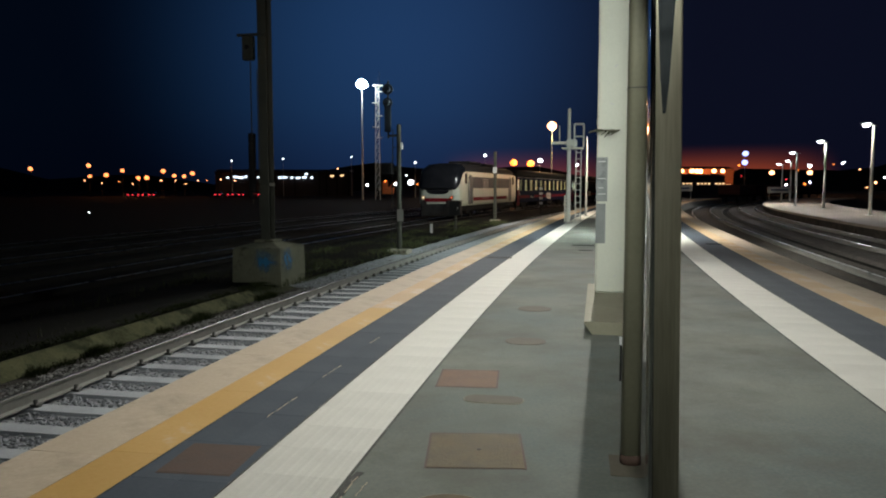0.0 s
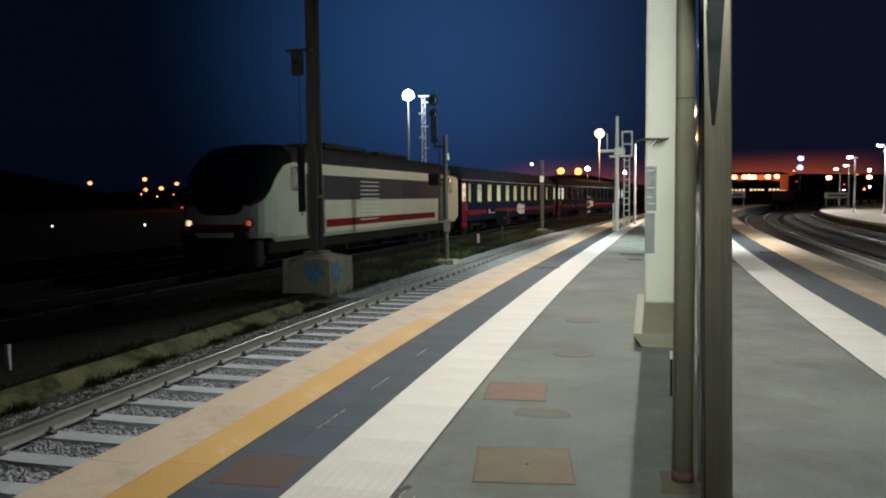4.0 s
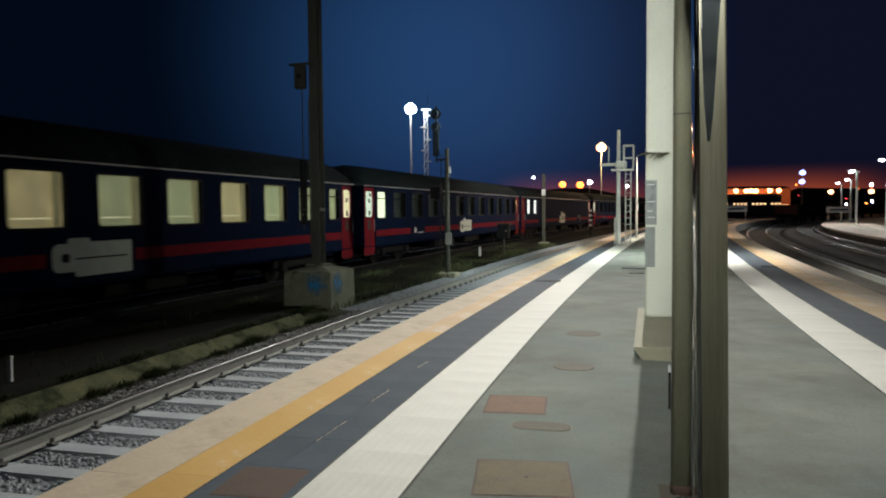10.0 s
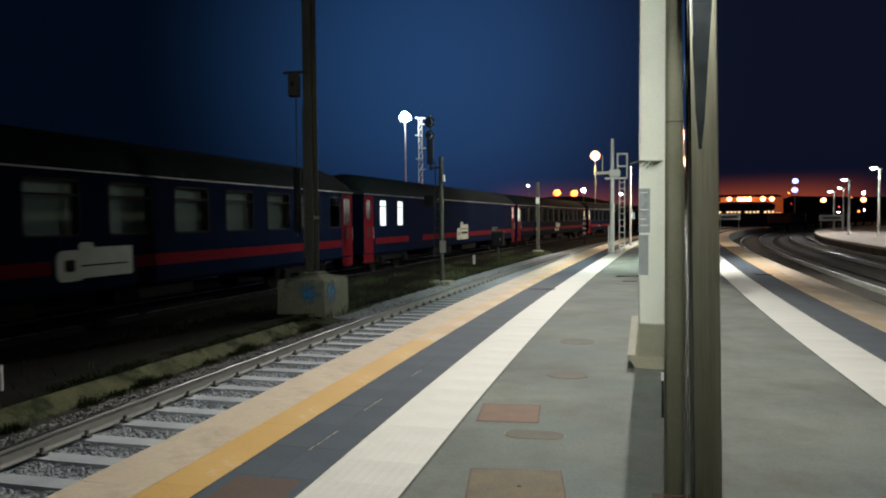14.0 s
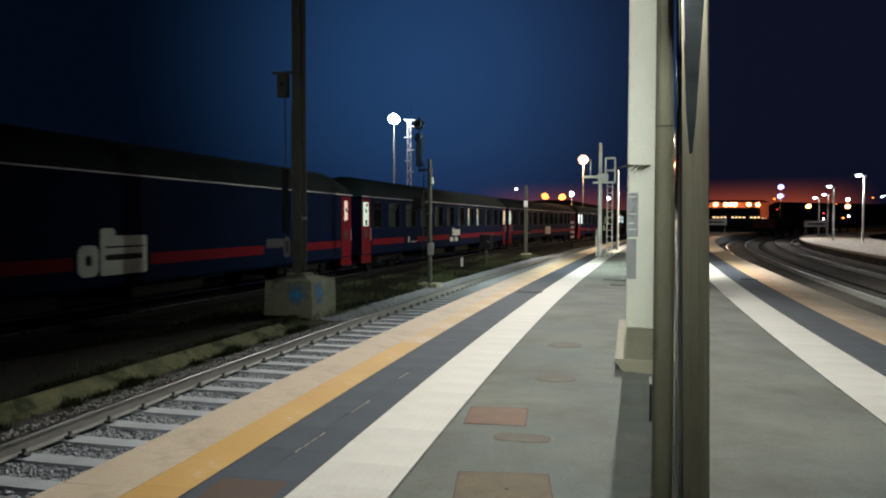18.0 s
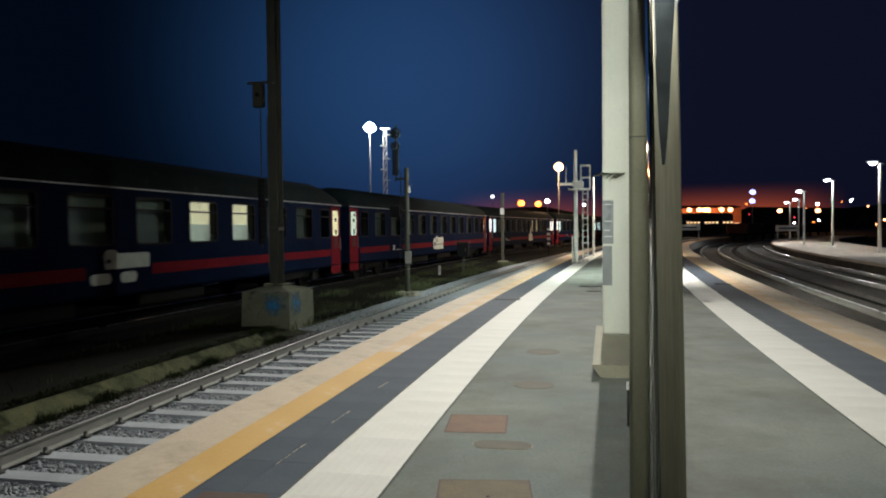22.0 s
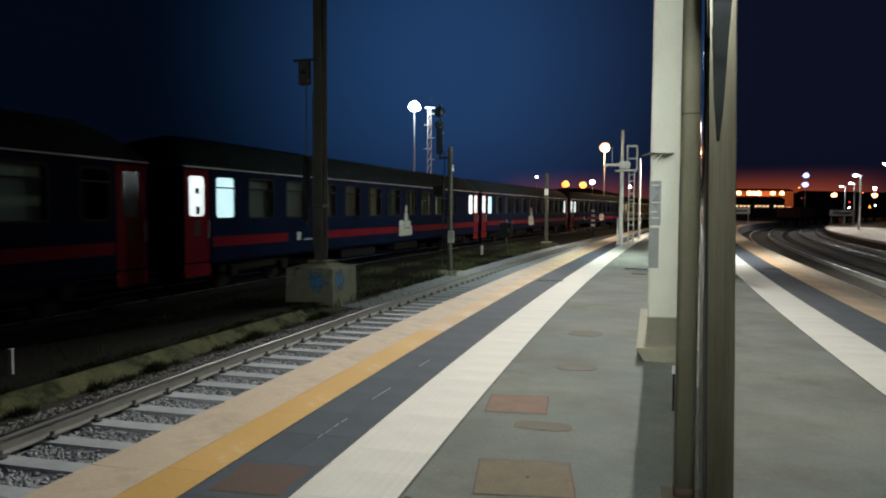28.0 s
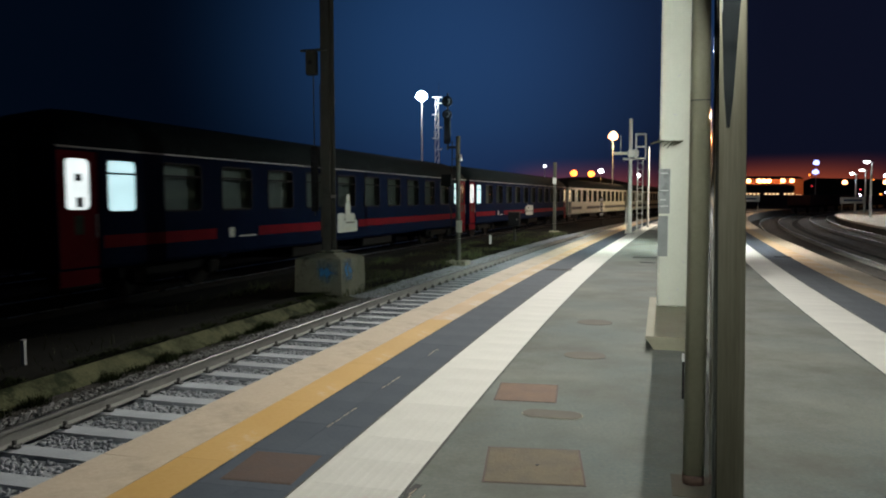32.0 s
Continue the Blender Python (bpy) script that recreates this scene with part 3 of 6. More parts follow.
for a, b in ((S0, NEAR0), (NEAR1, S1)):
    band("coping_band", "coping", L_EDGE, L_YEL, a, b)
    band("yellow_band", "yellow" if a < 0 else "worn_yellow", L_YEL, L_SLATE, a, b)
    band("slate_band", "slate", L_SLATE, L_TAC, a, b)
    band("tactile_band", "tactile", L_TAC, L_ASP, a, b, 0.003)
    band("tactile_band", "tactile", R_ASP, R_TAC, a, b, 0.003)
    band("slate_band", "slate", R_TAC, R_SLATE, a, b)
    band("yellow_band", "worn_yellow", R_SLATE, R_YEL, a, b)
    band("coping_band", "coping", R_YEL, R_EDGE, a, b)

for o, w in ((L_TAC, 0.004), (L_ASP, 0.007), (R_ASP, 0.006), (R_TAC, 0.004), (L_SLATE, 0.003)):
    part("joint_line", sweep(B(), [(o - w, -0.04), (o + w, -0.04), (o + w, 0.0046), (o - w, 0.0046)], -6, 46, 1.0), "joint_dirt", platform, "dirty dark joint beside the white strip")

# ---------------------------------------------------------------- tracks
RAIL_RING = [(-0.075, 0), (0.075, 0), (0.075, 0.012), (0.030, 0.028), (0.026, 0.118), (0.036, 0.125), (0.036, 0.152), (-0.036, 0.152), (-0.036, 0.125), (-0.026, 0.118), (-0.030, 0.028), (-0.075, 0.012)]


def track(name, label, o, s0, s1, bed, steel="rail_side", top="rail_shine", along=at):
    t = thing(name, label, "railway track", kind="structure")
    z = RAIL - 0.158
    for side in (-0.7525, 0.7525):
        r = part("rail", sweep(B(), [(o + side + x, z + h) for x, h in RAIL_RING], s0, s1, 1.5, along), steel, t)
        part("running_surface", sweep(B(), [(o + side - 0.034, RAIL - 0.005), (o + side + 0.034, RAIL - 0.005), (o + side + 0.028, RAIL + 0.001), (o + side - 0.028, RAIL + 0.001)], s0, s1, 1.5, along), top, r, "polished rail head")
    part("ballast_bed", sweep(B(), [(o - 2.1, -1.0), (o + 2.1, -1.0), (o + 1.75, SLEEPER - 0.035), (o - 1.75, SLEEPER - 0.035)], s0, s1, 1.0, along), bed, t)
    return t


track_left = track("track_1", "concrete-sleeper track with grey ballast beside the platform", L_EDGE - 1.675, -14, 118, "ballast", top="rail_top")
# outer strip is darker up to 17 m, grey from there on
part("cess_strip", sweep(B(), [(L_EDGE - 3.75, -1.0), (L_EDGE - 2.60, -1.0), (L_EDGE - 2.60, SLEEPER - 0.02), (L_EDGE - 3.75, SLEEPER - 0.03)], -14, 17, 1.0), "ballast_dark", track_left, "dark strip beyond the outer rail")
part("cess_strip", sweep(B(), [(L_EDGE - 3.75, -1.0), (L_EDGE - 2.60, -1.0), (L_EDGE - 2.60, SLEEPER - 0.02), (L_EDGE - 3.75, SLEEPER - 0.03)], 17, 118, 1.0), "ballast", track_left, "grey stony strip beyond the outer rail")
# yard beds and rails take near-black colours to stay unlit
track("track_2", "dark track carrying the running passenger train", TRAIN_O, -190, 340, "ballast_night", "bogie", along=yard_at)
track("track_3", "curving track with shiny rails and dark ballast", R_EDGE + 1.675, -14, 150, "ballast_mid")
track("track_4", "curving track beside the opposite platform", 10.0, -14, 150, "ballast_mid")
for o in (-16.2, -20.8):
    track("track_5" if o > -18 else "track_6", "empty yard track with faintly shining rails", o, -10, 260, "ballast_night", "bogie", along=yard_at)

# the opposite platform
far_platform = thing("platform_2", "pale concrete platform on the far side of the tracks", "platform", kind="structure")
part("platform_body", sweep(B(), [(11.6, -0.75), (18.5, -0.75), (18.5, -0.33), (11.6, -0.33)], 5, 150), "face_shade", far_platform, "platform face with its shade in the colour")
part("top_slab", sweep(B(), [(11.54, -0.33), (18.5, -0.33), (18.5, -0.2), (11.54, -0.2)], 5, 150), "coping", far_platform)

# low kerb wall beyond the first track
kerb = thing("kerb_wall", "low mossy concrete kerb wall beside the track", "wall", kind="structure")
part("kerb_stone", sweep(B(), [(-7.05, -0.95), (-6.44, -0.95), (-6.50, -0.735), (-6.71, -0.585), (-6.78, -0.53), (-7.05, -0.53)], -6, 13.7, 0.5), "kerb_face", kerb)
# moss cap in near-black soil paints the unlit top of the kerb
part("moss_cap", sweep(B(), [(-7.07, -0.57), (-6.745, -0.56), (-6.77, -0.522), (-7.07, -0.49)], -6, 13.6, 0.5), "soil", kerb, "moss and earth cap that darkens the kerb's unlit top")
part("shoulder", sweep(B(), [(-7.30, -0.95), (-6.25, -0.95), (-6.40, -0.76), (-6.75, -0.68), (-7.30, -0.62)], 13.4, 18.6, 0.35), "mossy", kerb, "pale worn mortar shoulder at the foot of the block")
part("bank", sweep(B(), [(-9.4, -0.95), (-7.06, -0.95), (-7.06, -0.57), (-9.2, -0.64)], -10, 15.0, 1.0), "soil", kerb, "earth bank behind the kerb, night darkness in its colour")
part("bank", sweep(B(), [(-9.4, -0.95), (-6.4, -0.95), (-6.8, -0.64), (-9.2, -0.60)], 15.0, 118, 2.0), "soil", kerb, "earth strip between the tracks, night darkness in its colour")


# ---------------------------------------------------------------- pillar and posts on the platform
pil = thing("pillar", "pale painted square pillar on a low concrete slab", "pillar", m=stand(9.92, 0.17))
shaft = part("shaft", bx(B(), (0, 0, 0.13), (0.42, 0.50, 7.0), bevel=0.02), "pillar", pil)
part("collar", bx(B(), (-0.003, -0.003, 2.362), (0.423, 0.503, 2.372), bevel=0.001), "pillar", shaft, "faint painted joint")
bm = B()
prism(bm, [(-0.02, 0.0), (0.44, 0.0), (0.50, 0.115), (0.50, 0.13), (-0.10, 0.13), (-0.10, 0.115)], -2.22, 0.9)
part("plinth", bm, "plinth", pil, "pale concrete slab with an undercut edge")
notice = part("notice", bx(B(), (-0.004, -0.006, 1.33), (0.138, -0.0005, 1.90)), "poster", pil, "grey notice pasted on the pillar")
for z, w in ((1.84, 0.09), (1.62, 0.10), (1.50, 0.07), (1.42, 0.10)):
    part("printed_line", bx(B(), (0.02, -0.009, z), (0.02 + w, -0.0065, z + 0.012)), "sign_white", notice)
part("lower_notice", bx(B(), (-0.004, -0.005, 0.78), (0.120, -0.0005, 1.30)), "poster", pil, "faded grey notice below")
for k, (x, z) in enumerate(((0.21, 3.05), (0.16, 2.58), (0.30, 0.72), (0.24, 0.34), (0.33, 0.27), (0.14, 0.24))):
    part("chip", bx(B(), (0, -0.004, 0), (0.05 - 0.004 * k, 0.0, 0.012), Matrix.Translation((x, 0, z)) @ Matrix.Rotation(radians(-35 + 40 * (k % 3)), 4, "Y")), "sign_white", shaft, "flaked white paint")

# spiky strap of cut cable ties round the pillar
spk = thing("cable_tie_strap", "strap of spiky cut cable ties round the pillar", "strap", m=stand(9.92, 0.17, 2.25))
part("band", bx(B(), (-0.008, -0.008, -0.008), (0.20, -0.001, 0.008)), "feather", spk)
random.seed(5)
for k in range(11):
    x = -0.02 + k * 0.030
    tip = Vector((x - 0.05 - 0.07 * random.random(), -0.10 - 0.10 * random.random(), -0.06 - 0.06 * random.random() + (0.07 if k < 5 else 0)))
    part("spike", cy(B(), (x, -0.006, 0.0), tip, 0.011, 0.004, 5), "feather", spk)

# unseen luminaires added above the view to carry the platform's lamps
def unseen_luminaire(s, o, z, foot_s, foot_o, label):
    """Arm and lamp head; the head's glass glows."""
    t = thing("unseen_luminaire", label, "lamp", "platform luminaires", m=stand(s, o, z))
    part("housing", bx(B(), (-0.5, -0.22, 0.06), (0.5, 0.22, 0.20), bevel=0.03), "grey_paint", t)
    part("lamp_glass", bx(B(), (-0.44, -0.17, 0.045), (0.44, 0.17, 0.058)), "small_white", t, "glowing white lamp glass")
    a = t.matrix_world.inverted() @ at(foot_s, foot_o, z + 0.12)
    part("arm", cy(B(), (0, 0, 0.13), a, 0.04, 0.05, 10), "grey_paint", t)
    return t


unseen_luminaire(6.6, -0.55, 6.36, 9.95, 0.4, "unseen grey luminaire added on an arm of the pillar")
unseen_luminaire(-5.5, -0.7, 6.36, -8.0, 0.4, "unseen grey luminaire added on an arm of a rear pillar")
back = thing("pillar", "unseen pale square pillar added behind the viewpoint for its luminaire", "pillar", m=stand(-8.5, 0.17))
part("shaft", bx(B(), (0, 0, 0.0), (0.56, 0.56, 7.0), bevel=0.02), "pillar", back)
# lamp posts added out of sight behind the pillar and column
for s, o, glass in ((24.1, 1.41, "lamp_white"), (40.6, 1.80, "lamp_white"), (85.6, -0.24, "lamp_warm")):
    lp = thing("lamp_post", "hidden grey lamp post added on the island platform", "lamp post", "lamp posts of the island platform", m=stand(s, o))
    part("pole", cy(B(), (0, 0, 0), (0, 0, 5.12), 0.04, 0.028, 14), "grey_paint", lp)
    part("base_plate", bx(B(), (-0.18, -0.18, 0), (0.18, 0.18, 0.03), bevel=0.005), "galv", lp)
    hs = part("housing", bx(B(), (-0.04, -0.50, 5.07), (0.04, 0.05, 5.12), bevel=0.03), "grey_paint", lp)
    part("lamp_glass", ball(B(), (0, -0.42, 5.06), 0.10, 1.0, 1.3, 0.6), glass, hs, "glowing lamp glass", smooth=True)
hm = thing("floodlight_mast", "high floodlight mast standing behind the pillar", "floodlight", m=Matrix.Translation((BEAM.x, BEAM.y + 0.45, 0)))
part("pole", cy(B(), (0, 0, 0), (0, 0, 16.4), 0.16, 0.09, 14), "galv", hm)
part("base_plate", bx(B(), (-0.25, -0.25, 0), (0.25, 0.25, 0.04), bevel=0.006), "galv", hm)
hs = part("floodlight", bx(B(), (-0.5, -0.02, 15.75), (0.5, 0.3, 16.4), bevel=0.04), "grey_paint", hm)
part("lamp_glass", bx(B(), (-0.44, -0.04, 15.8), (0.44, -0.022, 16.35)), "lamp_white", hs, "dazzling white lamp glass")

def rounded_tube(w, d, z0, z1, r, n=5):
    """An upright box section with round corners."""
    ring = []
    for cx, cy_, a0 in ((w - r, d - r, 0), (r, d - r, 90), (r, r, 180), (w - r, r, 270)):
        for k in range(n + 1):
            a = radians(a0 + 90 * k / n)
            ring.append((cx + r * math.cos(a), cy_ + r * math.sin(a)))
    bm = B()
    lo_, hi_ = [bm.verts.new((x, y, z0)) for x, y in ring], [bm.verts.new((x, y, z1)) for x, y in ring]
    for i in range(len(ring)):
        j = (i + 1) % len(ring)
        bm.faces.new((lo_[i], lo_[j], hi_[j], hi_[i])).smooth = True
    bm.faces.new(hi_)
    bm.faces.new(lo_[::-1])
    return bm


post = thing("steel_post", "olive painted steel post with a rusty foot", "post", m=stand(4.05, 0.265))
tube = part("tube", rounded_tube(0.105, 0.10, 0, 5.6, 0.034), "olive", post)
part("rusty_sleeve", rounded_tube(0.111, 0.106, 0, 0.055, 0.036), "rust_dark", tube, "rusted foot", m=Matrix.Translation((-0.003, -0.003, 0)))
part("base_plate", bx(B(), (-0.06, -0.16, -0.01), (0.20, 0.15, 0.004), bevel=0.001), "patch", post, "brown base plate flush in the asphalt")
part("seam", rounded_tube(0.1074, 0.1024, 2.02, 2.026, 0.035), "joint_dirt", tube, "dark joint line", m=Matrix.Translation((-0.0012, -0.0012, 0)))
cab_ = part("cable", cy(B(), (-0.010, 0.03, 0.46), (-0.010, 0.03, 0.66), 0.006, None, 8), "black", post, "short black cable clipped to the post")
part("cable_tag", bx(B(), (-0.018, 0.018, 0.66), (-0.006, 0.04, 0.70)), "sign_white", cab_, "white tag")

col = thing("sign_column", "tall brushed stainless steel sign column", "column", m=stand(2.95, 0.314) @ Matrix.Rotation(radians(-0.9), 4, "Y"))
tube = part("tube", rounded_tube(0.108, 0.13, 0.012, 4.6, 0.008), "stainless", col)
part("rounded_edge", rounded_tube(0.022, 0.14, 0.012, 4.6, 0.0105, 8), "chrome", col, "polished rounded edge mirroring the lamps", m=Matrix.Translation((-0.0075, -0.0025, 0)))
part("foot_plate", bx(B(), (-0.06, -0.05, -0.01), (0.18, 0.19, 0.012), bevel=0.003), "galv", col)
for x, y in ((-0.04, -0.03), (0.16, -0.03), (-0.04, 0.17), (0.16, 0.17)):
    part("bolt", cy(B(), (x, y, 0.012), (x, y, 0.03), 0.009, None, 6), "galv", col)
# dark wedge and pale strips put the column's reflections into shape and colour
part("tapered_inlay", prism(B(), [(0.012, 2.62), (0.106, 2.62), (0.092, 2.36), (0.076, 2.14), (0.060, 1.90), (0.047, 1.78), (0.036, 1.78), (0.026, 1.92), (0.017, 2.2)], -0.004, 0.002), "reflection_steel", col, "dark wedge drawn in for the night sky's reflection")
part("edge_trim", prism(B(), [(0.1035, 2.56), (0.1075, 2.56), (0.1065, 2.40), (0.0935, 2.36)], -0.005, 0.002), "gutter", col, "pale strip drawn in for a lamp highlight")
part("edge_trim", prism(B(), [(0.010, 2.60), (0.015, 2.60), (0.021, 2.20), (0.018, 2.20)], -0.005, 0.002), "gutter", col, "pale strip drawn in for a lamp highlight")
part("sign_bracket", prism(B(), [(-0.004, 2.64), (0.112, 2.64), (0.17, 2.90), (0.17, 3.6), (-0.07, 3.6), (-0.07, 2.90)], -0.012, 0.13), "stainless", col, "flared head carrying the sign")

# ---------------------------------------------------------------- covers and marks set in the platform
def cover(name, label, mat, s0, s1, o0, o1, hole=True, turn=0.0):
    m = stand((s0 + s1) / 2, (o0 + o1) / 2, 0.0, turn)
    t = thing(name, label, "cover plate", m=m)
    w, h = (o1 - o0) / 2, (s1 - s0) / 2
    part("rim", bx(B(), (-w - 0.012, -h - 0.012, -0.02), (w + 0.012, h + 0.012, 0.0015)), "rust_dark", t)
    pl = part("plate", bx(B(), (-w, -h, -0.02), (w, h, 0.003), bevel=0.0012), mat, t)
    if hole:
        part("lifting_hole", cy(B(), (0.02, 0, 0.002), (0.02, 0, 0.0045), 0.012, None, 8), "black", pl)
    return t


cover("cover_plate", "square rusty steel cover plate in the asphalt", "rust", 3.87, 4.42, -0.81, -0.28, True, 8)
cover("cover_plate", "rusty steel cover plate beside the white strip", "rust_red", 5.46, 5.98, -1.05, -0.60, False, 5)
cover("cover_plate", "dark rusty cover set in the dark paving band", "rust_dark", 3.53, 3.96, -2.17, -1.78, False, 3)


def pill(name, label, mat, s, o, length, width, rim=True):
    t = thing(name, label, "asphalt patch", m=stand(s, o))
    for nm, grow, z, mm in (("rim", 0.007, 0.002, "concrete"), ("fill", 0.0, 0.004, mat)):
        if nm == "rim" and not rim:
            continue
        bm = B()
        r, half = width / 2 + grow, length / 2 - width / 2
        ring = [bm.verts.new((half * (1 if math.cos(a) >= 0 else -1) + r * math.cos(a), r * math.sin(a), z)) for a in [2 * math.pi * (k + 0.5) / 28 for k in range(28)]]
        f = bm.faces.new(ring)
        bmesh.ops.extrude_face_region(bm, geom=[f])
        for v in ring:
            v.co.z = -0.01
        bmesh.ops.recalc_face_normals(bm, faces=bm.faces)
        part(nm, bm, mm, t)


pill("duct_patch", "rounded grey-brown mortar patch in the asphalt", "patch", 5.17, -0.56, 0.42, 0.20)
pill("asphalt_patch", "faint brown stain-like asphalt patch", "patch", 9.2, -0.56, 0.42, 0.40, False)
pill("asphalt_patch", "faint brown asphalt patch", "patch", 7.22, -0.50, 0.40, 0.34, False)
man = thing("manhole", "round worn manhole cover in the asphalt", "manhole cover", m=stand(3.30, -0.56))
part("ring", cy(B(), (0, 0, -0.02), (0, 0, 0.004), 0.210, None, 28), "concrete", man)
part("lid", cy(B(), (0, 0, -0.02), (0, 0, 0.007), 0.200, None, 28), "rust", man)
for s, o0, o1 in ((15.85, -2.20, -1.66), (19.72, -0.60, -0.02), (18.17, -0.34, 0.0), (21.0, 2.9, 3.3)):
    g = thing("drain_slot", "narrow dark drain slot across the paving", "drain", "drain slots", m=stand(s, (o0 + o1) / 2))
    h = (o1 - o0) / 2
    part("grate", bx(B(), (-h, -0.09, -0.02), (h, 0.09, 0.006)), "frame", g)
    for k in (-1, 1):
        part("edge_bar", bx(B(), (-h, k * 0.09 - 0.012, -0.02), (h, k * 0.09 + 0.012, 0.009)), "frame", g)
for k, (s, o, l) in enumerate(((4.75, -1.97, 0.5), (5.75, -1.965, 0.42), (7.0, -1.97, 0.3), (3.0, -1.05, 0.35), (3.5, -1.03, 0.18))):
    sc = thing("lime_streak", "thin pale lime streak along a paving joint", "stain", "lime streaks", m=stand(s, o, 0, -2))
    for j in range(4):
        part("streak", bx(B(), (-0.002 + 0.003 * (j % 2), -l / 2 + j * l / 4, 0.0), (0.001 + 0.003 * (j % 2), -l / 2 + (j + 0.75) * l / 4, 0.0035)), "coping", sc)

random.seed(31)
for k in range(7):
    s = 2.85 + 0.13 * k
    cr_ = thing("joint_crack", "broken dark joint with lime edges beside the white strip", "crack", "cracks in the paving joint", m=stand(s, L_ASP + 0.035 + random.uniform(-0.012, 0.012), 0, random.uniform(-14, 10)))
    w, h = random.uniform(0.010, 0.022), random.uniform(0.05, 0.075)
    part("gap", bx(B(), (-w, -h, -0.01), (w, h, 0.0025)), "joint_dirt", cr_)
    part("lime_edge", bx(B(), (w * 0.7, -h * 0.9, -0.01), (w * 0.7 + 0.005, h * random.uniform(0.1, 0.9), 0.0035)), "coping", cr_, "pale lime edge")

# ---------------------------------------------------------------- concrete block with its mast
blk = thing("mast_foundation", "weathered concrete foundation block with blue graffiti", "foundation", m=stand(15.1, -7.3, -0.80))
bm = B()
lo = [bm.verts.new(v) for v in ((-0.58, 0, 0), (0.61, 0, 0), (0.61, 1.34, 0), (-0.58, 1.34, 0))]
md = [bm.verts.new(v) for v in ((-0.56, 0.01, 0.97), (0.59, 0.01, 0.97), (0.59, 1.32, 0.97), (-0.56, 1.32, 0.97))]
tp = [bm.verts.new(v) for v in ((-0.17, 0.48, 1.09), (0.17, 0.48, 1.09), (0.17, 0.84, 1.09), (-0.17, 0.84, 1.09))]
for a, b in ((lo, md), (md, tp)):
    for i in range(4):
        bm.faces.new((a[i], a[(i + 1) % 4], b[(i + 1) % 4], b[i]))
bm.faces.new(tp)
bm.faces.new(lo[::-1])
bmesh.ops.recalc_face_normals(bm, faces=bm.faces)
bmesh.ops.bevel(bm, geom=[e for e in bm.edges if e.verts[0] in md and e.verts[1] in md], offset=0.025, segments=2, affect="EDGES")
part("block", bm, "block", blk)


def blob(bm, c, u, v, r, seed, lift):
    """A ragged flat patch round c on the plane of u and v."""
    random.seed(seed)
    c, u, v = Vector(c), Vector(u), Vector(v)
    nrm = u.cross(v).normalized()
    ring = [bm.verts.new(c + nrm * lift + (u * math.cos(a) + v * math.sin(a)) * r * (0.92 + 0.12 * random.random())) for a in [2 * math.pi * k / 16 for k in range(16)]]
    bm.faces.new(ring)
    return bm


part("graffiti", blob(B(), (0.22, 0.004, 0.70), (1.0, 0, 0), (0, 0, 0.95), 0.36, 3, 0.004), "graffiti_blue", blk, "blue sprayed graffiti")
blob_bm = blob(B(), (0.601, 0.38, 0.72), (0, 1.2, 0), (0, 0, 0.85), 0.38, 8, 0.006)
part("graffiti", blob_bm, "graffiti_blue", blk, "blue sprayed graffiti")

mst = thing("catenary_mast", "weathered steel mast rising from a concrete block", "mast", m=stand(15.76, -7.31, 0.27))
part("web", bx(B(), (-0.012, -0.13, 0), (0.012, 0.13, 9.5)), "mast", mst)
for y in (-0.15, 0.13):
    part("flange", bx(B(), (-0.105, y, 0), (0.105, y + 0.022, 9.5), bevel=0.003), "mast", mst)
part("foot_grout", bx(B(), (-0.24, -0.24, 0.0), (0.24, 0.24, 0.06), bevel=0.02), "block", mst)
part("sleeve", bx(B(), (-0.12, -0.16, 1.28), (0.12, 0.16, 1.36), bevel=0.01), "mast", mst, "steel clamp")
# balance weights of the overhead line
wts = thing("tension_weights", "dark stack of tensioning weights hung beside the mast", "counterweight", m=stand(15.55, -7.56, 1.25))
for k in range(13):
    part("weight", cy(B(), (0, 0, k * 0.115), (0, 0, k * 0.115 + 0.112), 0.085, None, 14), "black", wts)
part("rod", cy(B(), (0, 0, -0.1), (0, 0, 3.15), 0.014, None, 8), "mast", wts)
part("guide_rod", cy(B(), (0.16, 0, -0.6), (0.16, 0, 2.9), 0.012, None, 8), "mast", wts)
whl = part("pulley_case", bx(B(), (-0.17, -0.08, 3.12), (0.10, 0.08, 3.66), bevel=0.03), "mast", wts)
part("axle", cy(B(), (-0.03, -0.11, 3.4), (-0.03, 0.11, 3.4), 0.05, None, 12), "black", whl)
part("bracket", bx(B(), (-0.30, -0.04, 3.66), (0.34, 0.04, 3.71)), "mast", wts)

# ---------------------------------------------------------------- signals, cabinets and stakes between the tracks
sg = thing("light_signal", "thin dark signal mast with round heads seen from behind", "signal", m=stand(23.9, -6.62, -0.72))
part("pole", cy(B(), (0, 0, 0), (0, 0, 4.35), 0.085, 0.075, 12), "mast", sg)
part("head_stem", cy(B(), (-0.38, 0.04, 3.9), (-0.38, 0.04, 5.8), 0.03, None, 8), "mast", sg)
part("head_bracket", bx(B(), (-0.40, 0.0, 3.95), (0.0, 0.06, 4.02)), "mast", sg)
part("footing", bx(B(), (-0.35, -0.3, 0), (0.35, 0.3, 0.17), bevel=0.03), "concrete", sg, "mossy concrete footing")
for z, r in ((5.52, 0.18), (5.08, 0.16)):
    hd_ = part("signal_head", cy(B(), (-0.38, -0.05, z), (-0.38, 0.02, z), r, None, 26), "head_grey", sg)
    part("lamp_housing", cy(B(), (-0.38, -0.16, z), (-0.38, -0.04, z), r * 0.55, r * 0.7, 18), "head_grey", hd_)
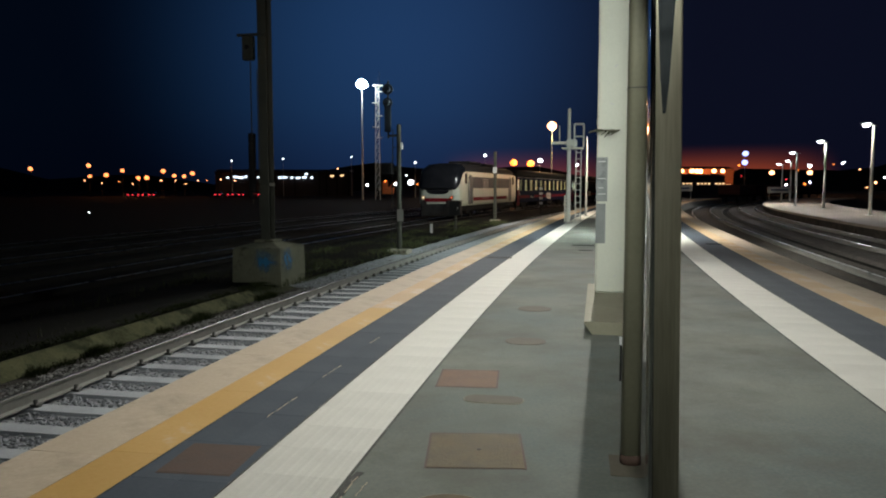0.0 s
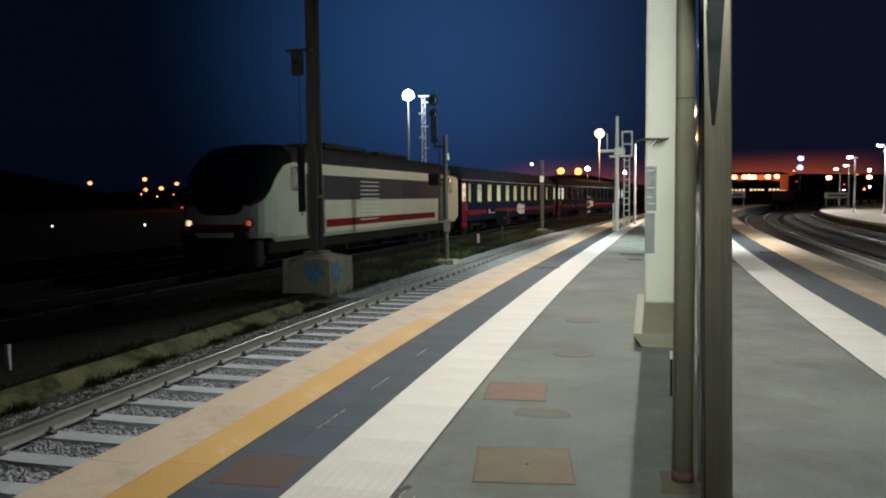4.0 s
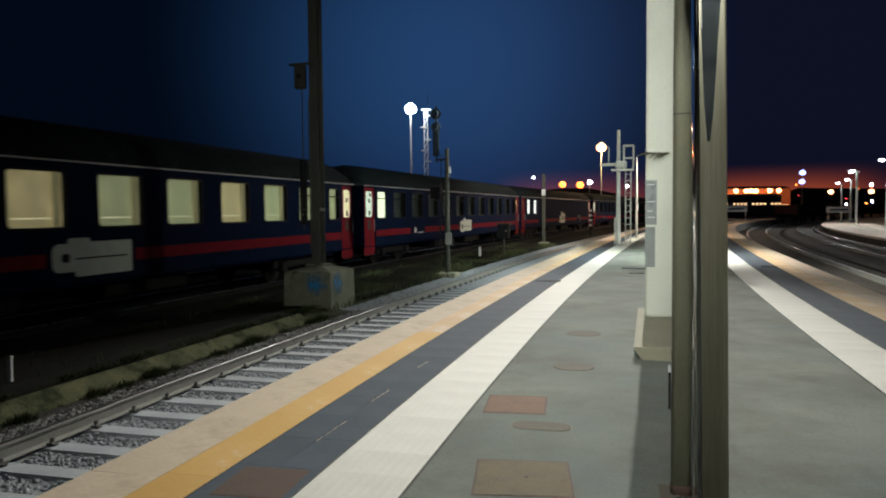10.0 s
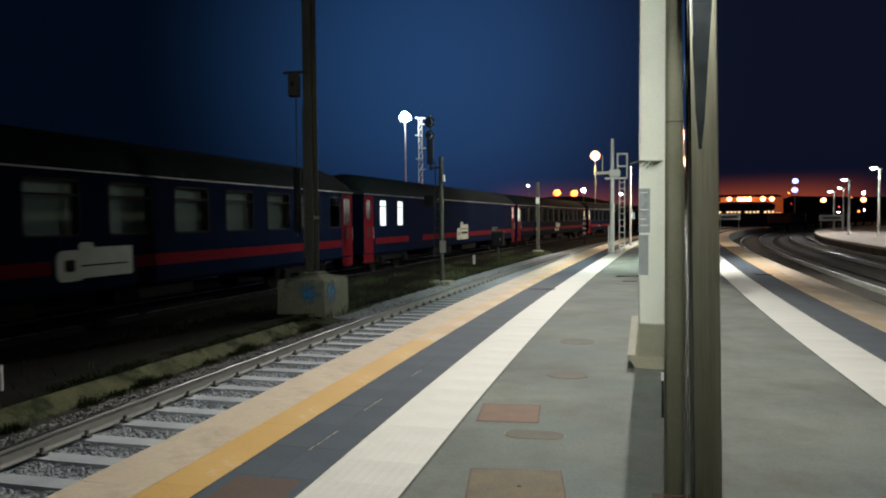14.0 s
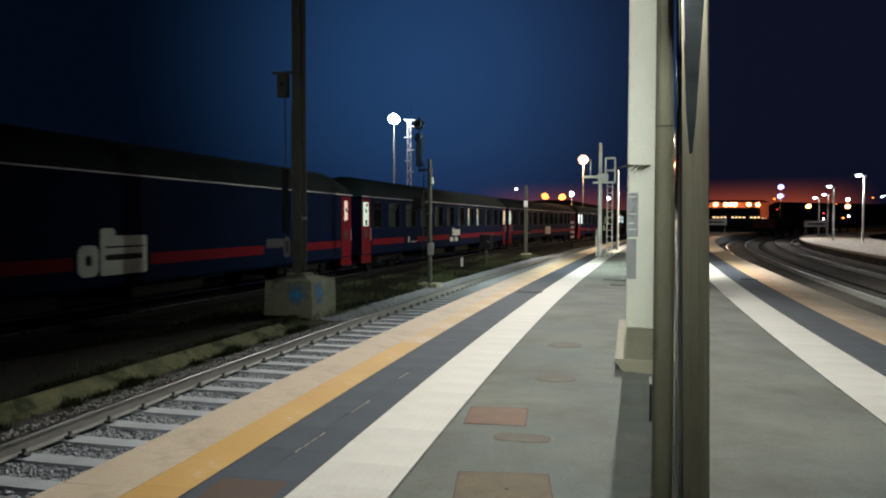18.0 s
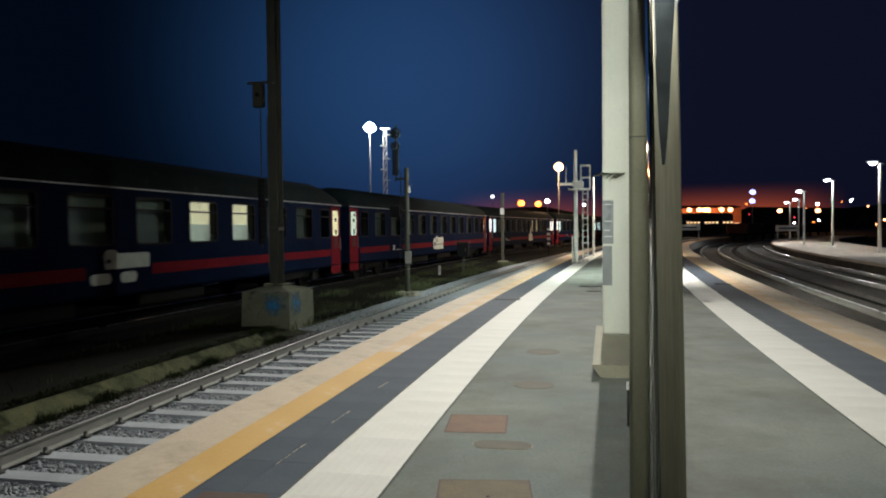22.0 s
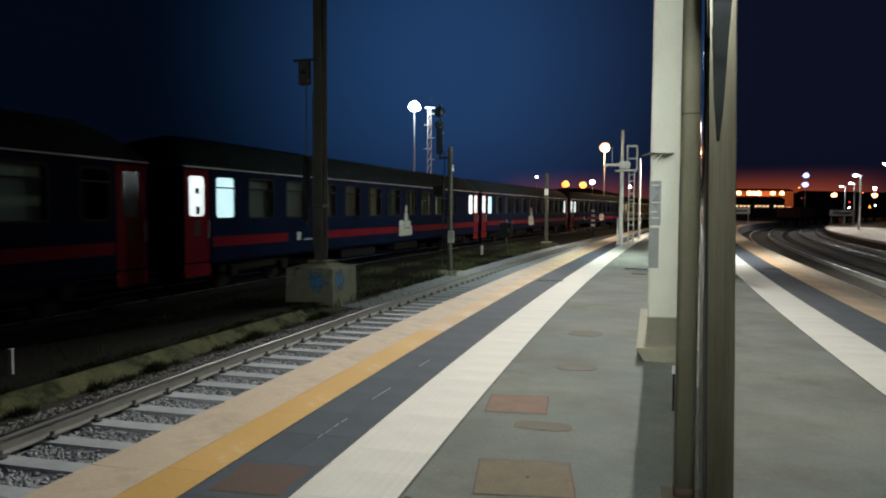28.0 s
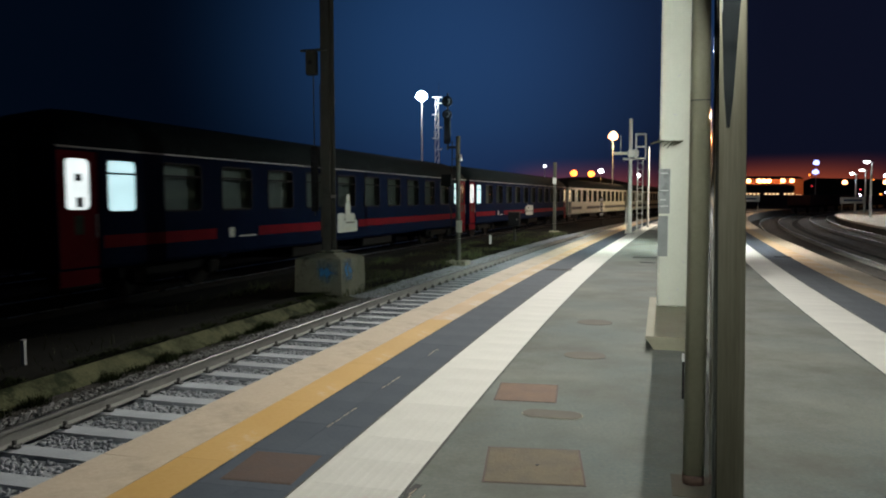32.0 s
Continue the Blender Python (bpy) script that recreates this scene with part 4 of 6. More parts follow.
part("head_plate", bx(B(), (-0.50, -0.03, 4.1), (-0.26, 0.02, 5.0), bevel=0.03), "head_grey", sg)
part("side_box", bx(B(), (-0.58, -0.12, 2.68), (-0.20, 0.12, 3.08), bevel=0.03), "black", sg, "dark box on a bracket")
part("box_bracket", bx(B(), (-0.24, -0.02, 2.82), (0.0, 0.02, 2.9)), "mast", sg)
part("insulator", cy(B(), (0.10, -0.03, 3.52), (0.10, -0.03, 3.74), 0.05, 0.035, 10), "sign_white", sg, "small white cap")
part("plate", bx(B(), (-0.05, -0.10, 1.12), (0.17, -0.085, 1.52), bevel=0.004), "galv", sg, "small grey plate")
ld = part("ladder", cy(B(), (-0.30, 0.05, 0), (-0.22, 0.05, 4.2), 0.016, None, 6), "mast", sg)
for k in range(11):
    part("rung", cy(B(), (-0.29 + 0.006 * k, 0.05, 0.3 + 0.33 * k), (-0.06, 0.05, 0.3 + 0.33 * k), 0.011, None, 6), "mast", ld)

cab = thing("relay_cabinet", "small dark relay cabinet on a post", "cabinet", m=stand(36.0, -7.5, -0.70))
part("post", cy(B(), (0, 0, 0), (0, 0, 1.0), 0.07, None, 10), "mast", cab)
bd = part("box", bx(B(), (-0.28, -0.2, 0.85), (0.28, 0.2, 1.55), bevel=0.03), "black", cab)
part("roof", bx(B(), (-0.32, -0.24, 1.55), (0.32, 0.24, 1.60), bevel=0.01), "mast", bd)
part("door", bx(B(), (-0.24, -0.212, 0.90), (0.24, -0.2, 1.50), bevel=0.004), "black", bd)
part("handle", bx(B(), (0.14, -0.235, 1.18), (0.17, -0.212, 1.26)), "galv", bd)

tall = thing("marker_post", "slim dark mast with a pale plate beside the track", "mast", m=stand(47.5, -7.75, -0.72))
part("shaft", bx(B(), (-0.09, -0.09, 0), (0.09, 0.09, 4.6), bevel=0.01), "mast", tall)
part("plate", bx(B(), (-0.12, -0.11, 3.2), (0.12, -0.095, 3.6), bevel=0.004), "sign_white", tall, "pale plate")
part("footing", bx(B(), (-0.3, -0.3, -0.05), (0.3, 0.3, 0.18), bevel=0.03), "concrete", tall)

for s, o, z, h, w in ((34.0, -8.2, -0.66, 0.46, 0.05), (7.53, -7.6, -0.60, 0.32, 0.026)):
    st = thing("marker_stake", "short white marker stake in the ground", "stake", "marker stakes", m=stand(s, o, z - 0.06))
    part("stake", bx(B(), (-w, -w, 0), (w, w, h + 0.06), bevel=0.006), "sign_white", st)
    part("cap", bx(B(), (-w - 0.005, -w - 0.005, h + 0.06), (w + 0.005, w + 0.005, h + 0.08), bevel=0.006), "galv", st)

bars = thing("bar_marker", "thin dark post with four short white bars", "marker", m=stand(61.5, -7.0, -0.72))
part("post", cy(B(), (0, 0, 0), (0, 0, 2.4), 0.04, None, 8), "black", bars)
for k in range(4):
    part("bar", bx(B(), (-0.13, -0.06, 0.90 + 0.40 * k), (0.13, -0.04, 1.08 + 0.40 * k), bevel=0.005), "sign_white", bars, "short white bar")

# the platform signal with its ladder
ps = thing("platform_signal", "grey platform signal with a caged ladder", "signal", m=stand(32.9, -1.66))
part("pole", cy(B(), (0, 0, 0), (0, 0, 4.95), 0.10, 0.07, 14), "grey_paint", ps)
part("base_plate", bx(B(), (-0.2, -0.2, 0), (0.2, 0.2, 0.04), bevel=0.008), "galv", ps)
part("conduit", cy(B(), (-0.15, 0.02, 0), (-0.15, 0.02, 1.2), 0.03, None, 8), "grey_paint", ps)
lad = part("ladder", cy(B(), (0.30, 0.05, 0.6), (0.30, 0.05, 3.2), 0.022, None, 8), "grey_paint", ps)
part("stile", cy(B(), (0.52, 0.05, 0.6), (0.52, 0.05, 3.2), 0.022, None, 8), "grey_paint", lad)
part("ladder_leg", cy(B(), (0.52, 0.05, 0.0), (0.52, 0.05, 0.6), 0.022, None, 8), "grey_paint", lad)
part("ladder_leg", cy(B(), (0.30, 0.05, 0.0), (0.30, 0.05, 0.6), 0.022, None, 8), "grey_paint", lad)
for k in range(11):
    part("rung", cy(B(), (0.30, 0.05, 0.35 + k * 0.27), (0.52, 0.05, 0.35 + k * 0.27), 0.015, None, 6), "grey_paint", lad)
pf = part("work_platform", bx(B(), (-0.30, -0.25, 3.20), (0.62, 0.30, 3.27), bevel=0.01), "grey_paint", ps)
for x in (0.22, 0.62):
    for y in (-0.22, 0.28):
        part("rail_post", cy(B(), (x, y, 3.27), (x, y, 4.28), 0.02, None, 8), "grey_paint", pf)
for z in (3.75, 4.28):
    for y in (-0.22, 0.28):
        part("hand_rail", cy(B(), (0.22, y, z), (0.62, y, z), 0.02, None, 8), "grey_paint", pf)
    part("hand_rail", cy(B(), (0.62, -0.22, z), (0.62, 0.28, z), 0.02, None, 8), "grey_paint", pf)
part("arm", bx(B(), (-0.78, -0.06, 3.42), (0.1, 0.04, 3.54), bevel=0.01), "grey_paint", ps)
part("arm_post", cy(B(), (-0.42, 0, 3.5), (-0.42, 0, 4.25), 0.018, None, 8), "grey_paint", ps)
hd_ = part("signal_head", bx(B(), (-0.12, -0.20, 3.30), (0.34, 0.12, 3.62), bevel=0.05), "grey_paint", ps, "grey signal head seen from behind")
part("lens_hood", cy(B(), (0.1, -0.26, 3.46), (0.1, -0.18, 3.46), 0.10, None, 16), "grey_paint", hd_)

pole = thing("platform_pole", "plain slim grey pole on the platform", "pole", m=stand(41.15, -1.42))
part("shaft", cy(B(), (0, 0, 0), (0, 0, 4.25), 0.07, 0.05, 12), "galv", pole)
part("cap", cy(B(), (0, 0, 4.25), (0, 0, 4.32), 0.06, 0.03, 12), "galv", pole)
part("base_plate", bx(B(), (-0.16, -0.16, 0), (0.16, 0.16, 0.03), bevel=0.006), "galv", pole)

# ---------------------------------------------------------------- the opposite platform's lamps and signs
def tall_lamp(x, y, top, group, label, arm=0.42):
    t = thing("lamp_post", label, "lamp post", group, m=Matrix.Translation((x, y, -0.2)))
    h = top + 0.2
    part("pole", cy(B(), (0, 0, 0), (0, 0, h), 0.11, 0.075, 12), "grey_paint", t)
    part("base_plate", bx(B(), (-0.2, -0.2, 0), (0.2, 0.2, 0.03), bevel=0.005), "galv", t)
    part("arm", cy(B(), (0.25, 0, h - 0.02), (-arm - 0.3, 0, h + 0.10), 0.035, None, 8), "grey_paint", t)
    hd = part("lamp_head", bx(B(), (-arm - 0.42, -0.20, h + 0.06), (-arm + 0.22, 0.20, h + 0.18), bevel=0.04), "grey_paint", t)
    part("lamp_glass", ball(B(), (-arm - 0.08, 0, h + 0.05), 0.22, 0.95, 0.9, 0.6), "lamp_white", hd, "glowing cold white lamp glass", smooth=True)
    return t


for x, y, top in ((31.3, 44.4, 5.44), (37.7, 59.4, 5.35), (39.2, 66.2, 4.75), (48.8, 85.4, 4.35), (50.6, 86.6, 4.8)):
    tall_lamp(x, y, top, "lamps of the opposite platform", "slim pale lamp post with a cold white head")
lamp("far_platform_light_1", "AREA", look((30.8, 44.6, 5.3), (30.0, 43.5, -0.2)), 300, (0.93, 0.97, 1.0), 0.5, 0.3)
lamp("far_platform_light_2", "AREA", look((37.2, 59.6, 5.2), (36.4, 58.5, -0.2)), 420, (0.93, 0.97, 1.0), 0.5, 0.3)
lamp("far_platform_light_3", "AREA", look((42.0, 74.0, 4.6), (41.0, 73.0, -0.2)), 650, (0.93, 0.97, 1.0), 0.5, 0.3)

for s, o, z, w in ((98.0, 13.1, -0.2, 2.6), (95.0, 2.4, 0.0, 2.4)):
    nb = thing("name_board", "white platform name board on two legs", "sign", "platform name boards", m=stand(s, o, z, 8))
    pn = part("panel", bx(B(), (-w / 2, -0.03, 1.15), (w / 2, 0.03, 1.85), bevel=0.01), "sign_white", nb)
    part("lettering_bar", bx(B(), (-w * 0.36, -0.036, 1.40), (w * 0.36, -0.030, 1.60)), "sign_blue", pn, "blue bar of lettering too far to read")
    for k in (-1, 1):
        part("leg", cy(B(), (k * w * 0.42, 0, 0), (k * w * 0.42, 0, 1.9), 0.035, None, 8), "grey_paint", nb)

# ---------------------------------------------------------------- the yard and the town in the distance
def far_lamp(x, y, z, mat, r, label, group="", pole_mat="galv", flat=0.85):
    t = thing("street_lamp", label, "street lamp", group, m=Matrix.Translation((x, y, SOIL - 0.15)))
    h = z - (SOIL - 0.15)
    part("pole", cy(B(), (0, 0, 0), (0, 0, h - r * 0.4), 0.09, 0.05, 8), pole_mat, t)
    hd = part("lamp_head", bx(B(), (-r * 0.5, -r * 0.4, h + r * flat + 0.01), (r * 0.5, r * 0.4, h + r * flat + 0.10), bevel=0.03), "galv", t)
    # glass radius stands in for the lamp's glare, beyond its real size
    part("lamp_glass", ball(B(), (0, 0, h), r, 1.0, 1.0, flat), mat, hd, "glowing lamp glass", smooth=True)
    return t


for x, z in ((-101.2, 7.3), (-84.7, 8.3), (-79.8, 5.5), (-68.1, 4.7), (-63.3, 6.7), (-54.8, 6.0)):
    far_lamp(x, 228.0, z, "lamp_sodium", 0.68, "distant orange street lamp across the yard", "distant street lamps", "black")
for x, z in ((-86.0, 5.2), (-76.4, 6.9), (-61.2, 5.4), (-58.3, 5.2), (-71.8, 4.7)):
    far_lamp(x, 232.0, z, "lamp_sodium", 0.6, "distant deep orange street lamp across the yard", "distant street lamps", "black")
random.seed(21)
for k in range(12):
    far_lamp(-88 + 4.1 * k + random.uniform(-1.5, 1.5), 236.0, random.uniform(2.8, 4.4), random.choice(("lamp_sodium", "lamp_warm")), 0.20, "small distant orange lamp", "distant small lamps", "black")
far_lamp(28.6, 119.3, 11.6, "lamp_warm", 0.78, "tall warm street lamp behind the train", "", "galv", 0.85)
far_lamp(37.2, 198.9, 8.4, "lamp_orange", 0.95, "bright orange yard lamp behind the train", "orange yard lamps", "black")
far_lamp(41.9, 198.5, 8.2, "lamp_orange", 0.95, "bright orange yard lamp behind the train", "orange yard lamps", "black")
far_lamp(44.4, 198.4, 9.0, "lamp_white", 0.6, "white yard lamp beside the orange ones")
far_lamp(54.3, 197.5, 7.8, "lamp_white", 0.42, "white yard lamp behind the train")
far_lamp(23.6, 159.7, 8.6, "small_white", 0.35, "small white yard lamp behind the train")
for x in (127.7, 131.5, 137.3, 140.9, 123.6, 129.6):
    far_lamp(x, 291.0, 8.5, "lamp_warm", 0.95, "bright orange lamp of the distant station yard", "orange lamps of the distant yard", "black")
for x in (160.2, 176.4):
    far_lamp(x, 288.0, 7.8, "lamp_warm", 1.0, "bright orange lamp of the distant station yard", "orange lamps of the distant yard", "black")
for z, y in ((13.2, 241.6), (10.2, 241.9)):
    far_lamp(124.8, y, z, "lamp_blue", 1.0, "bluish white lamp on a distant mast", "bluish lamps")

far_lamp(8.6, 185.0, 3.0, "small_white", 0.78, "bright white lamp low in the yard", "white yard lamps", "black")
far_lamp(4.9, 188.0, 2.6, "small_white", 0.42, "white lamp low in the yard", "white yard lamps", "black")
far_lamp(7.7, 190.0, 4.8, "small_white", 0.25, "small white lamp in the yard", "white yard lamps", "black")
for x, y, z in ((-43.6, 230.0, 9.9), (-7.5, 230.0, 11.2), (-28.5, 232.0, 10.6), (10.0, 190.0, 8.1)):
    far_lamp(x, y, z, "small_white", 0.28, "slim pale yard lamp post with a small lamp", "slim yard lamps")
# guessed machine; its orange paint and lamp stand in for an orange-lit cluster
tm = thing("track_machine", "small orange machine standing in for an orange-lit cluster", "track machine", m=Matrix.Translation((3.1, 190.0, SOIL - 0.15)))
part("body", bx(B(), (-1.6, -1.2, 0.9), (1.4, 1.2, 2.6), bevel=0.15), "machine", tm)
part("cab", bx(B(), (-1.5, -1.0, 2.6), (-0.1, 1.0, 4.3), bevel=0.12), "machine", tm)
part("boom", cy(B(), (0.2, 0, 2.5), (1.9, 0, 4.4), 0.16, 0.10, 8), "machine", tm)
part("work_lamp", ball(B(), (-0.8, -1.05, 4.2), 0.22, sub=2), "lamp_orange", tm, "glowing orange work lamp", smooth=True)
for x in (-1.1, 0.9):
    part("wheel", cy(B(), (x, -1.25, 0.45), (x, 1.25, 0.45), 0.45, None, 16), "black", tm)

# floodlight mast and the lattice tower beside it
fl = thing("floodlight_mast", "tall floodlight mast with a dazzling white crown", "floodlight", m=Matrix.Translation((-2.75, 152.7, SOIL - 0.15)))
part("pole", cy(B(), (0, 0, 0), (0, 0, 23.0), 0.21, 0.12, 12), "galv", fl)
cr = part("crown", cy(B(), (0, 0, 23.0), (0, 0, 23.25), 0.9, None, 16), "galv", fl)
# glowing balls sized to fill the floodlight's glare, larger than its lamps
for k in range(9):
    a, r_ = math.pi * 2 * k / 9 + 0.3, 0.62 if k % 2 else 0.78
    part("floodlight", ball(B(), (1.1 * r_ * math.cos(a), -0.3, 23.4 + 0.95 * r_ * math.sin(a)), 0.22 + 0.08 * (k % 3), 1.1, 0.6, 0.95), "lamp_flood", cr, "white lamp ball swollen to the floodlight's glare", smooth=True)
part("floodlight", ball(B(), (0, -0.3, 23.4), 1.0, 1.15, 0.6, 0.95), "lamp_flood", cr, "white lamp ball swollen to the floodlight's glare", smooth=True)
lt = thing("lattice_tower", "slim steel lattice tower lit by the floodlight", "tower", m=Matrix.Translation((0.35, 152.5, SOIL - 0.15)))
for x in (-0.45, 0.45):
    for y in (-0.45, 0.45):
        part("leg", cy(B(), (x, y, 0), (x * 0.75, y * 0.75, 23.2), 0.09, 0.065, 6), "grey_paint", lt)
for k in range(14):
    z, f = 1.0 + k * 1.58, 1 - 0.25 * k / 14
    for y in (-0.45, 0.45):
        part("brace", cy(B(), (-0.45 * f, y * f, z), (0.45 * f, y * f, z + 1.58), 0.06, None, 5), "grey_paint", lt)
    part("brace", cy(B(), (0.45 * f, -0.45 * f, z), (-0.45 * f, -0.45 * f, z), 0.04, None, 5), "grey_paint", lt)
part("head_frame", bx(B(), (-1.0, -0.5, 23.1), (1.1, 0.5, 23.3)), "grey_paint", lt)
part("antenna", cy(B(), (0.4, 0, 23.3), (0.4, 0, 26.2), 0.03, None, 6), "black", lt)
for z, x in ((21.9, 0.55), (19.6, -0.5), (17.0, 0.5), (14.8, -0.45), (12.6, 0.5)):
    part("landing", bx(B(), (x - 0.55, -0.6, z), (x + 0.55, 0.5, z + 0.12)), "grey_paint", lt, "small grating landing")

# yard buildings, parked vehicles, wagons, hills
def long_building(x0, x1, y, h, label, lit, n, z0, zh, wall="far_wall"):
    t = thing("yard_building", label, "building", m=Matrix.Translation((x0, y, SOIL - 0.15)))
    w = x1 - x0
    part("wall", bx(B(), (0, 0, 0), (w, 12, h)), wall, t)
    part("roof", prism(B(), [(0, 0), (12.8, 0), (6.4, 1.1)], 0, w + 0.8), "far_wall", t, m=Matrix.Translation((w + 0.4, -0.4, h)) @ Matrix.Rotation(radians(90), 4, "Z"))
    for k in range(n):
        xx = w * (k + 0.5) / n
        ww = w / n * 0.30
        wd = part("window", bx(B(), (xx - ww - 0.08, -0.06, z0 - 0.08), (xx + ww + 0.08, 0.0, z0 + zh + 0.08)), "black", t)
        part("pane", bx(B(), (xx - ww, -0.085, z0), (xx + ww, -0.062, z0 + zh)), lit if (k * 7) % 5 != 2 else "dark_glass", wd)
    return t


shed = long_building(-52, -8, 246, 7.6, "long low yard shed with bright lamps under its eaves", "lit_white", 0, 5.2, 0.8)
for x, w, z, mat in ((4.0, 0.5, 5.9, "yard_white"), (6.6, 0.9, 6.1, "yard_white"), (8.2, 1.1, 5.9, "yard_white"), (9.8, 0.5, 6.2, "yard_white"), (14.0, 0.7, 6.0, "yard_white"), (20.6, 0.5, 5.9, "yard_white"), (22.2, 1.0, 6.0, "yard_white"), (24.6, 0.5, 5.9, "yard_white"), (26.6, 0.9, 5.8, "yard_white"), (28.6, 0.8, 6.0, "yard_white"), (29.2, 0.55, 7.1, "yard_white"), (31.0, 0.5, 5.9, "yard_white"), (37.6, 0.75, 6.4, "pane_warm"), (40.8, 0.7, 6.6, "pane_warm")):
    hd = part("eaves_lamp", bx(B(), (x - w - 0.1, -0.5, z + 0.35), (x + w + 0.1, 0.0, z + 0.5), bevel=0.03), "black", shed)
    part("lamp_glass", ball(B(), (x, -0.35, z), 0.4, w / 0.4, 0.6, 0.85, 2), mat, hd, "glowing lamp glass", smooth=True)
for x in (1.0, 5.4, 11.5, 17.0, 19.2, 25.6, 33.5, 35.8, 39.2, 43.0):
    part("column", bx(B(), (x - 0.25, -0.9, 0), (x + 0.25, -0.6, 8.3)), "black", shed)
long_building(104, 124, 254, 6.4, "distant station building with a row of warm lit windows", "pane_warm", 15, 3.7, 0.55)
long_building(118, 150, 300, 10.5, "distant red-brown shed under orange lamps", "lit_pink", 8, 3.0, 1.0, "rust_wagon")


def parked_car(x, y, label):
    t = thing("parked_car", label, "car", "cars in the distance", m=Matrix.Translation((x, y, SOIL - 0.15)))
    bd = part("body", bx(B(), (-0.85, -2.1, 0.3), (0.85, 2.1, 0.85), bevel=0.12), "black", t)
    part("cabin", bx(B(), (-0.72, -1.4, 0.85), (0.72, 0.9, 1.4), bevel=0.18), "dark_glass", t)
    for k in (-1, 1):
        part("tail_lamp", bx(B(), (k * 0.6 - 0.26, -2.16, 0.58), (k * 0.6 + 0.26, -2.09, 0.86)), "lamp_red", bd, "glowing red tail lamp")
        for y_ in (-1.3, 1.3):
            part("wheel", cy(B(), (k * 0.72, y_, 0.31), (k * 0.88, y_, 0.31), 0.31, None, 14), "black", t)


for x in (-65.0, -62.4, -59.6, -42.4, -39.0, -36.2, -32.2):
    parked_car(x, 205.0, "dark car with glowing red tail lamps")

for x, y in ((-31.0, 62.6), (-23.1, 62.0)):
    ds = thing("ground_signal", "small ground signal with a white light", "signal", "ground signals", m=Matrix.Translation((x, y, SOIL - 0.15)))
    part("case", bx(B(), (-0.16, -0.1, 0), (0.16, 0.1, 0.62), bevel=0.03), "black", ds)
    part("lens", cy(B(), (0, -0.10, 0.45), (0, -0.13, 0.45), 0.07, None, 12), "small_white", ds, "small white light")


def wagon(s, o, label):
    t = thing("freight_wagon", label, "railway wagon", "parked wagons", m=stand(s, o, RAIL))
    part("body", bx(B(), (-1.4, -6.6, 1.15), (1.4, 6.6, 2.55), bevel=0.05), "rust_wagon", t)
    for k in range(9):
        part("rib", bx(B(), (-1.47, -6.3 + k * 1.57, 1.2), (-1.40, -6.18 + k * 1.57, 2.5)), "rust_wagon", t)
    part("underframe", bx(B(), (-1.2, -6.8, 0.85), (1.2, 6.8, 1.15)), "bogie", t)
    for y in (-4.2, 4.2):
        for k in (-0.75, 0.75):
            part("wheel", cy(B(), (k - 0.06, y, 0.46), (k + 0.06, y, 0.46), 0.46, None, 18), "bogie", t)


for k in range(5):
    wagon(118 + k * 14.2, 6.2, "dark rust-red freight wagon parked on the curve")

bm = B()
random.seed(4)
prev = None
for k in range(73):
    a = radians(-75 + 150 * k / 72)
    h = 22 + 9 * math.sin(k * 0.37) + 6 * math.sin(k * 0.91 + 1) + random.uniform(-2, 2) + (4 if k > 48 else 0) - 6
    x, y = 760 * math.sin(a), 760 * math.cos(a)
    cur = (bm.verts.new((x, y, -4)), bm.verts.new((x * 1.01, y * 1.01, h)), bm.verts.new((x * 1.12, y * 1.12, h * 0.6)), bm.verts.new((x * 1.12, y * 1.12, -4)))
    if prev:
        for i in range(3):
            bm.faces.new((prev[i], cur[i], cur[i + 1], prev[i + 1]))
    prev = cur
tagged(part("backdrop", bm, "far_hill"), "dark wooded hills on the night horizon", "hills", kind="structure")
random.seed(9)
for k in range(34):
    a = radians(random.uniform(24, 37)) if k < 26 else radians(random.uniform(-6, 18))
    d = random.uniform(420, 700)
    z = random.uniform(2, 26) * d / 760
    far_lamp(d * math.sin(a), d * math.cos(a), z, random.choice(("lamp_white", "lamp_warm", "lamp_orange", "lamp_white", "lamp_red")), random.uniform(0.35, 0.8), "tiny lamp of the town on the hillside", "town lamps on the hillside", "black")

# ---------------------------------------------------------------- the train
# local y runs back along the train, local x towards the platform, z up from the rails
COACH = 26.4
LEAD = [66.49, 59.53, 52.41, 45.02, 37.6, 30.7, 24.2, 17.95, 11.2, 4.55, -1.67, -7.99, -14.95, -21.28, -27.57, -34.55, -40.95, -47.14, -53.03, -59.47, -65.45, -71.73, -78.3, -84.41, -90.78, -97.48, -104.01, -110.67, -117.74, -125.22, -132.6, -139.99, -148.01]
TRAIN = []   # each vehicle and the metres of its middle behind the first gap


def cached(key, make, mat, smooth=False):
    if (key, mat) not in MESHES:
        MESHES[(key, mat)] = mesh_of(key[0] if isinstance(key, tuple) else key, make(), mat, smooth)
    return MESHES[(key, mat)]


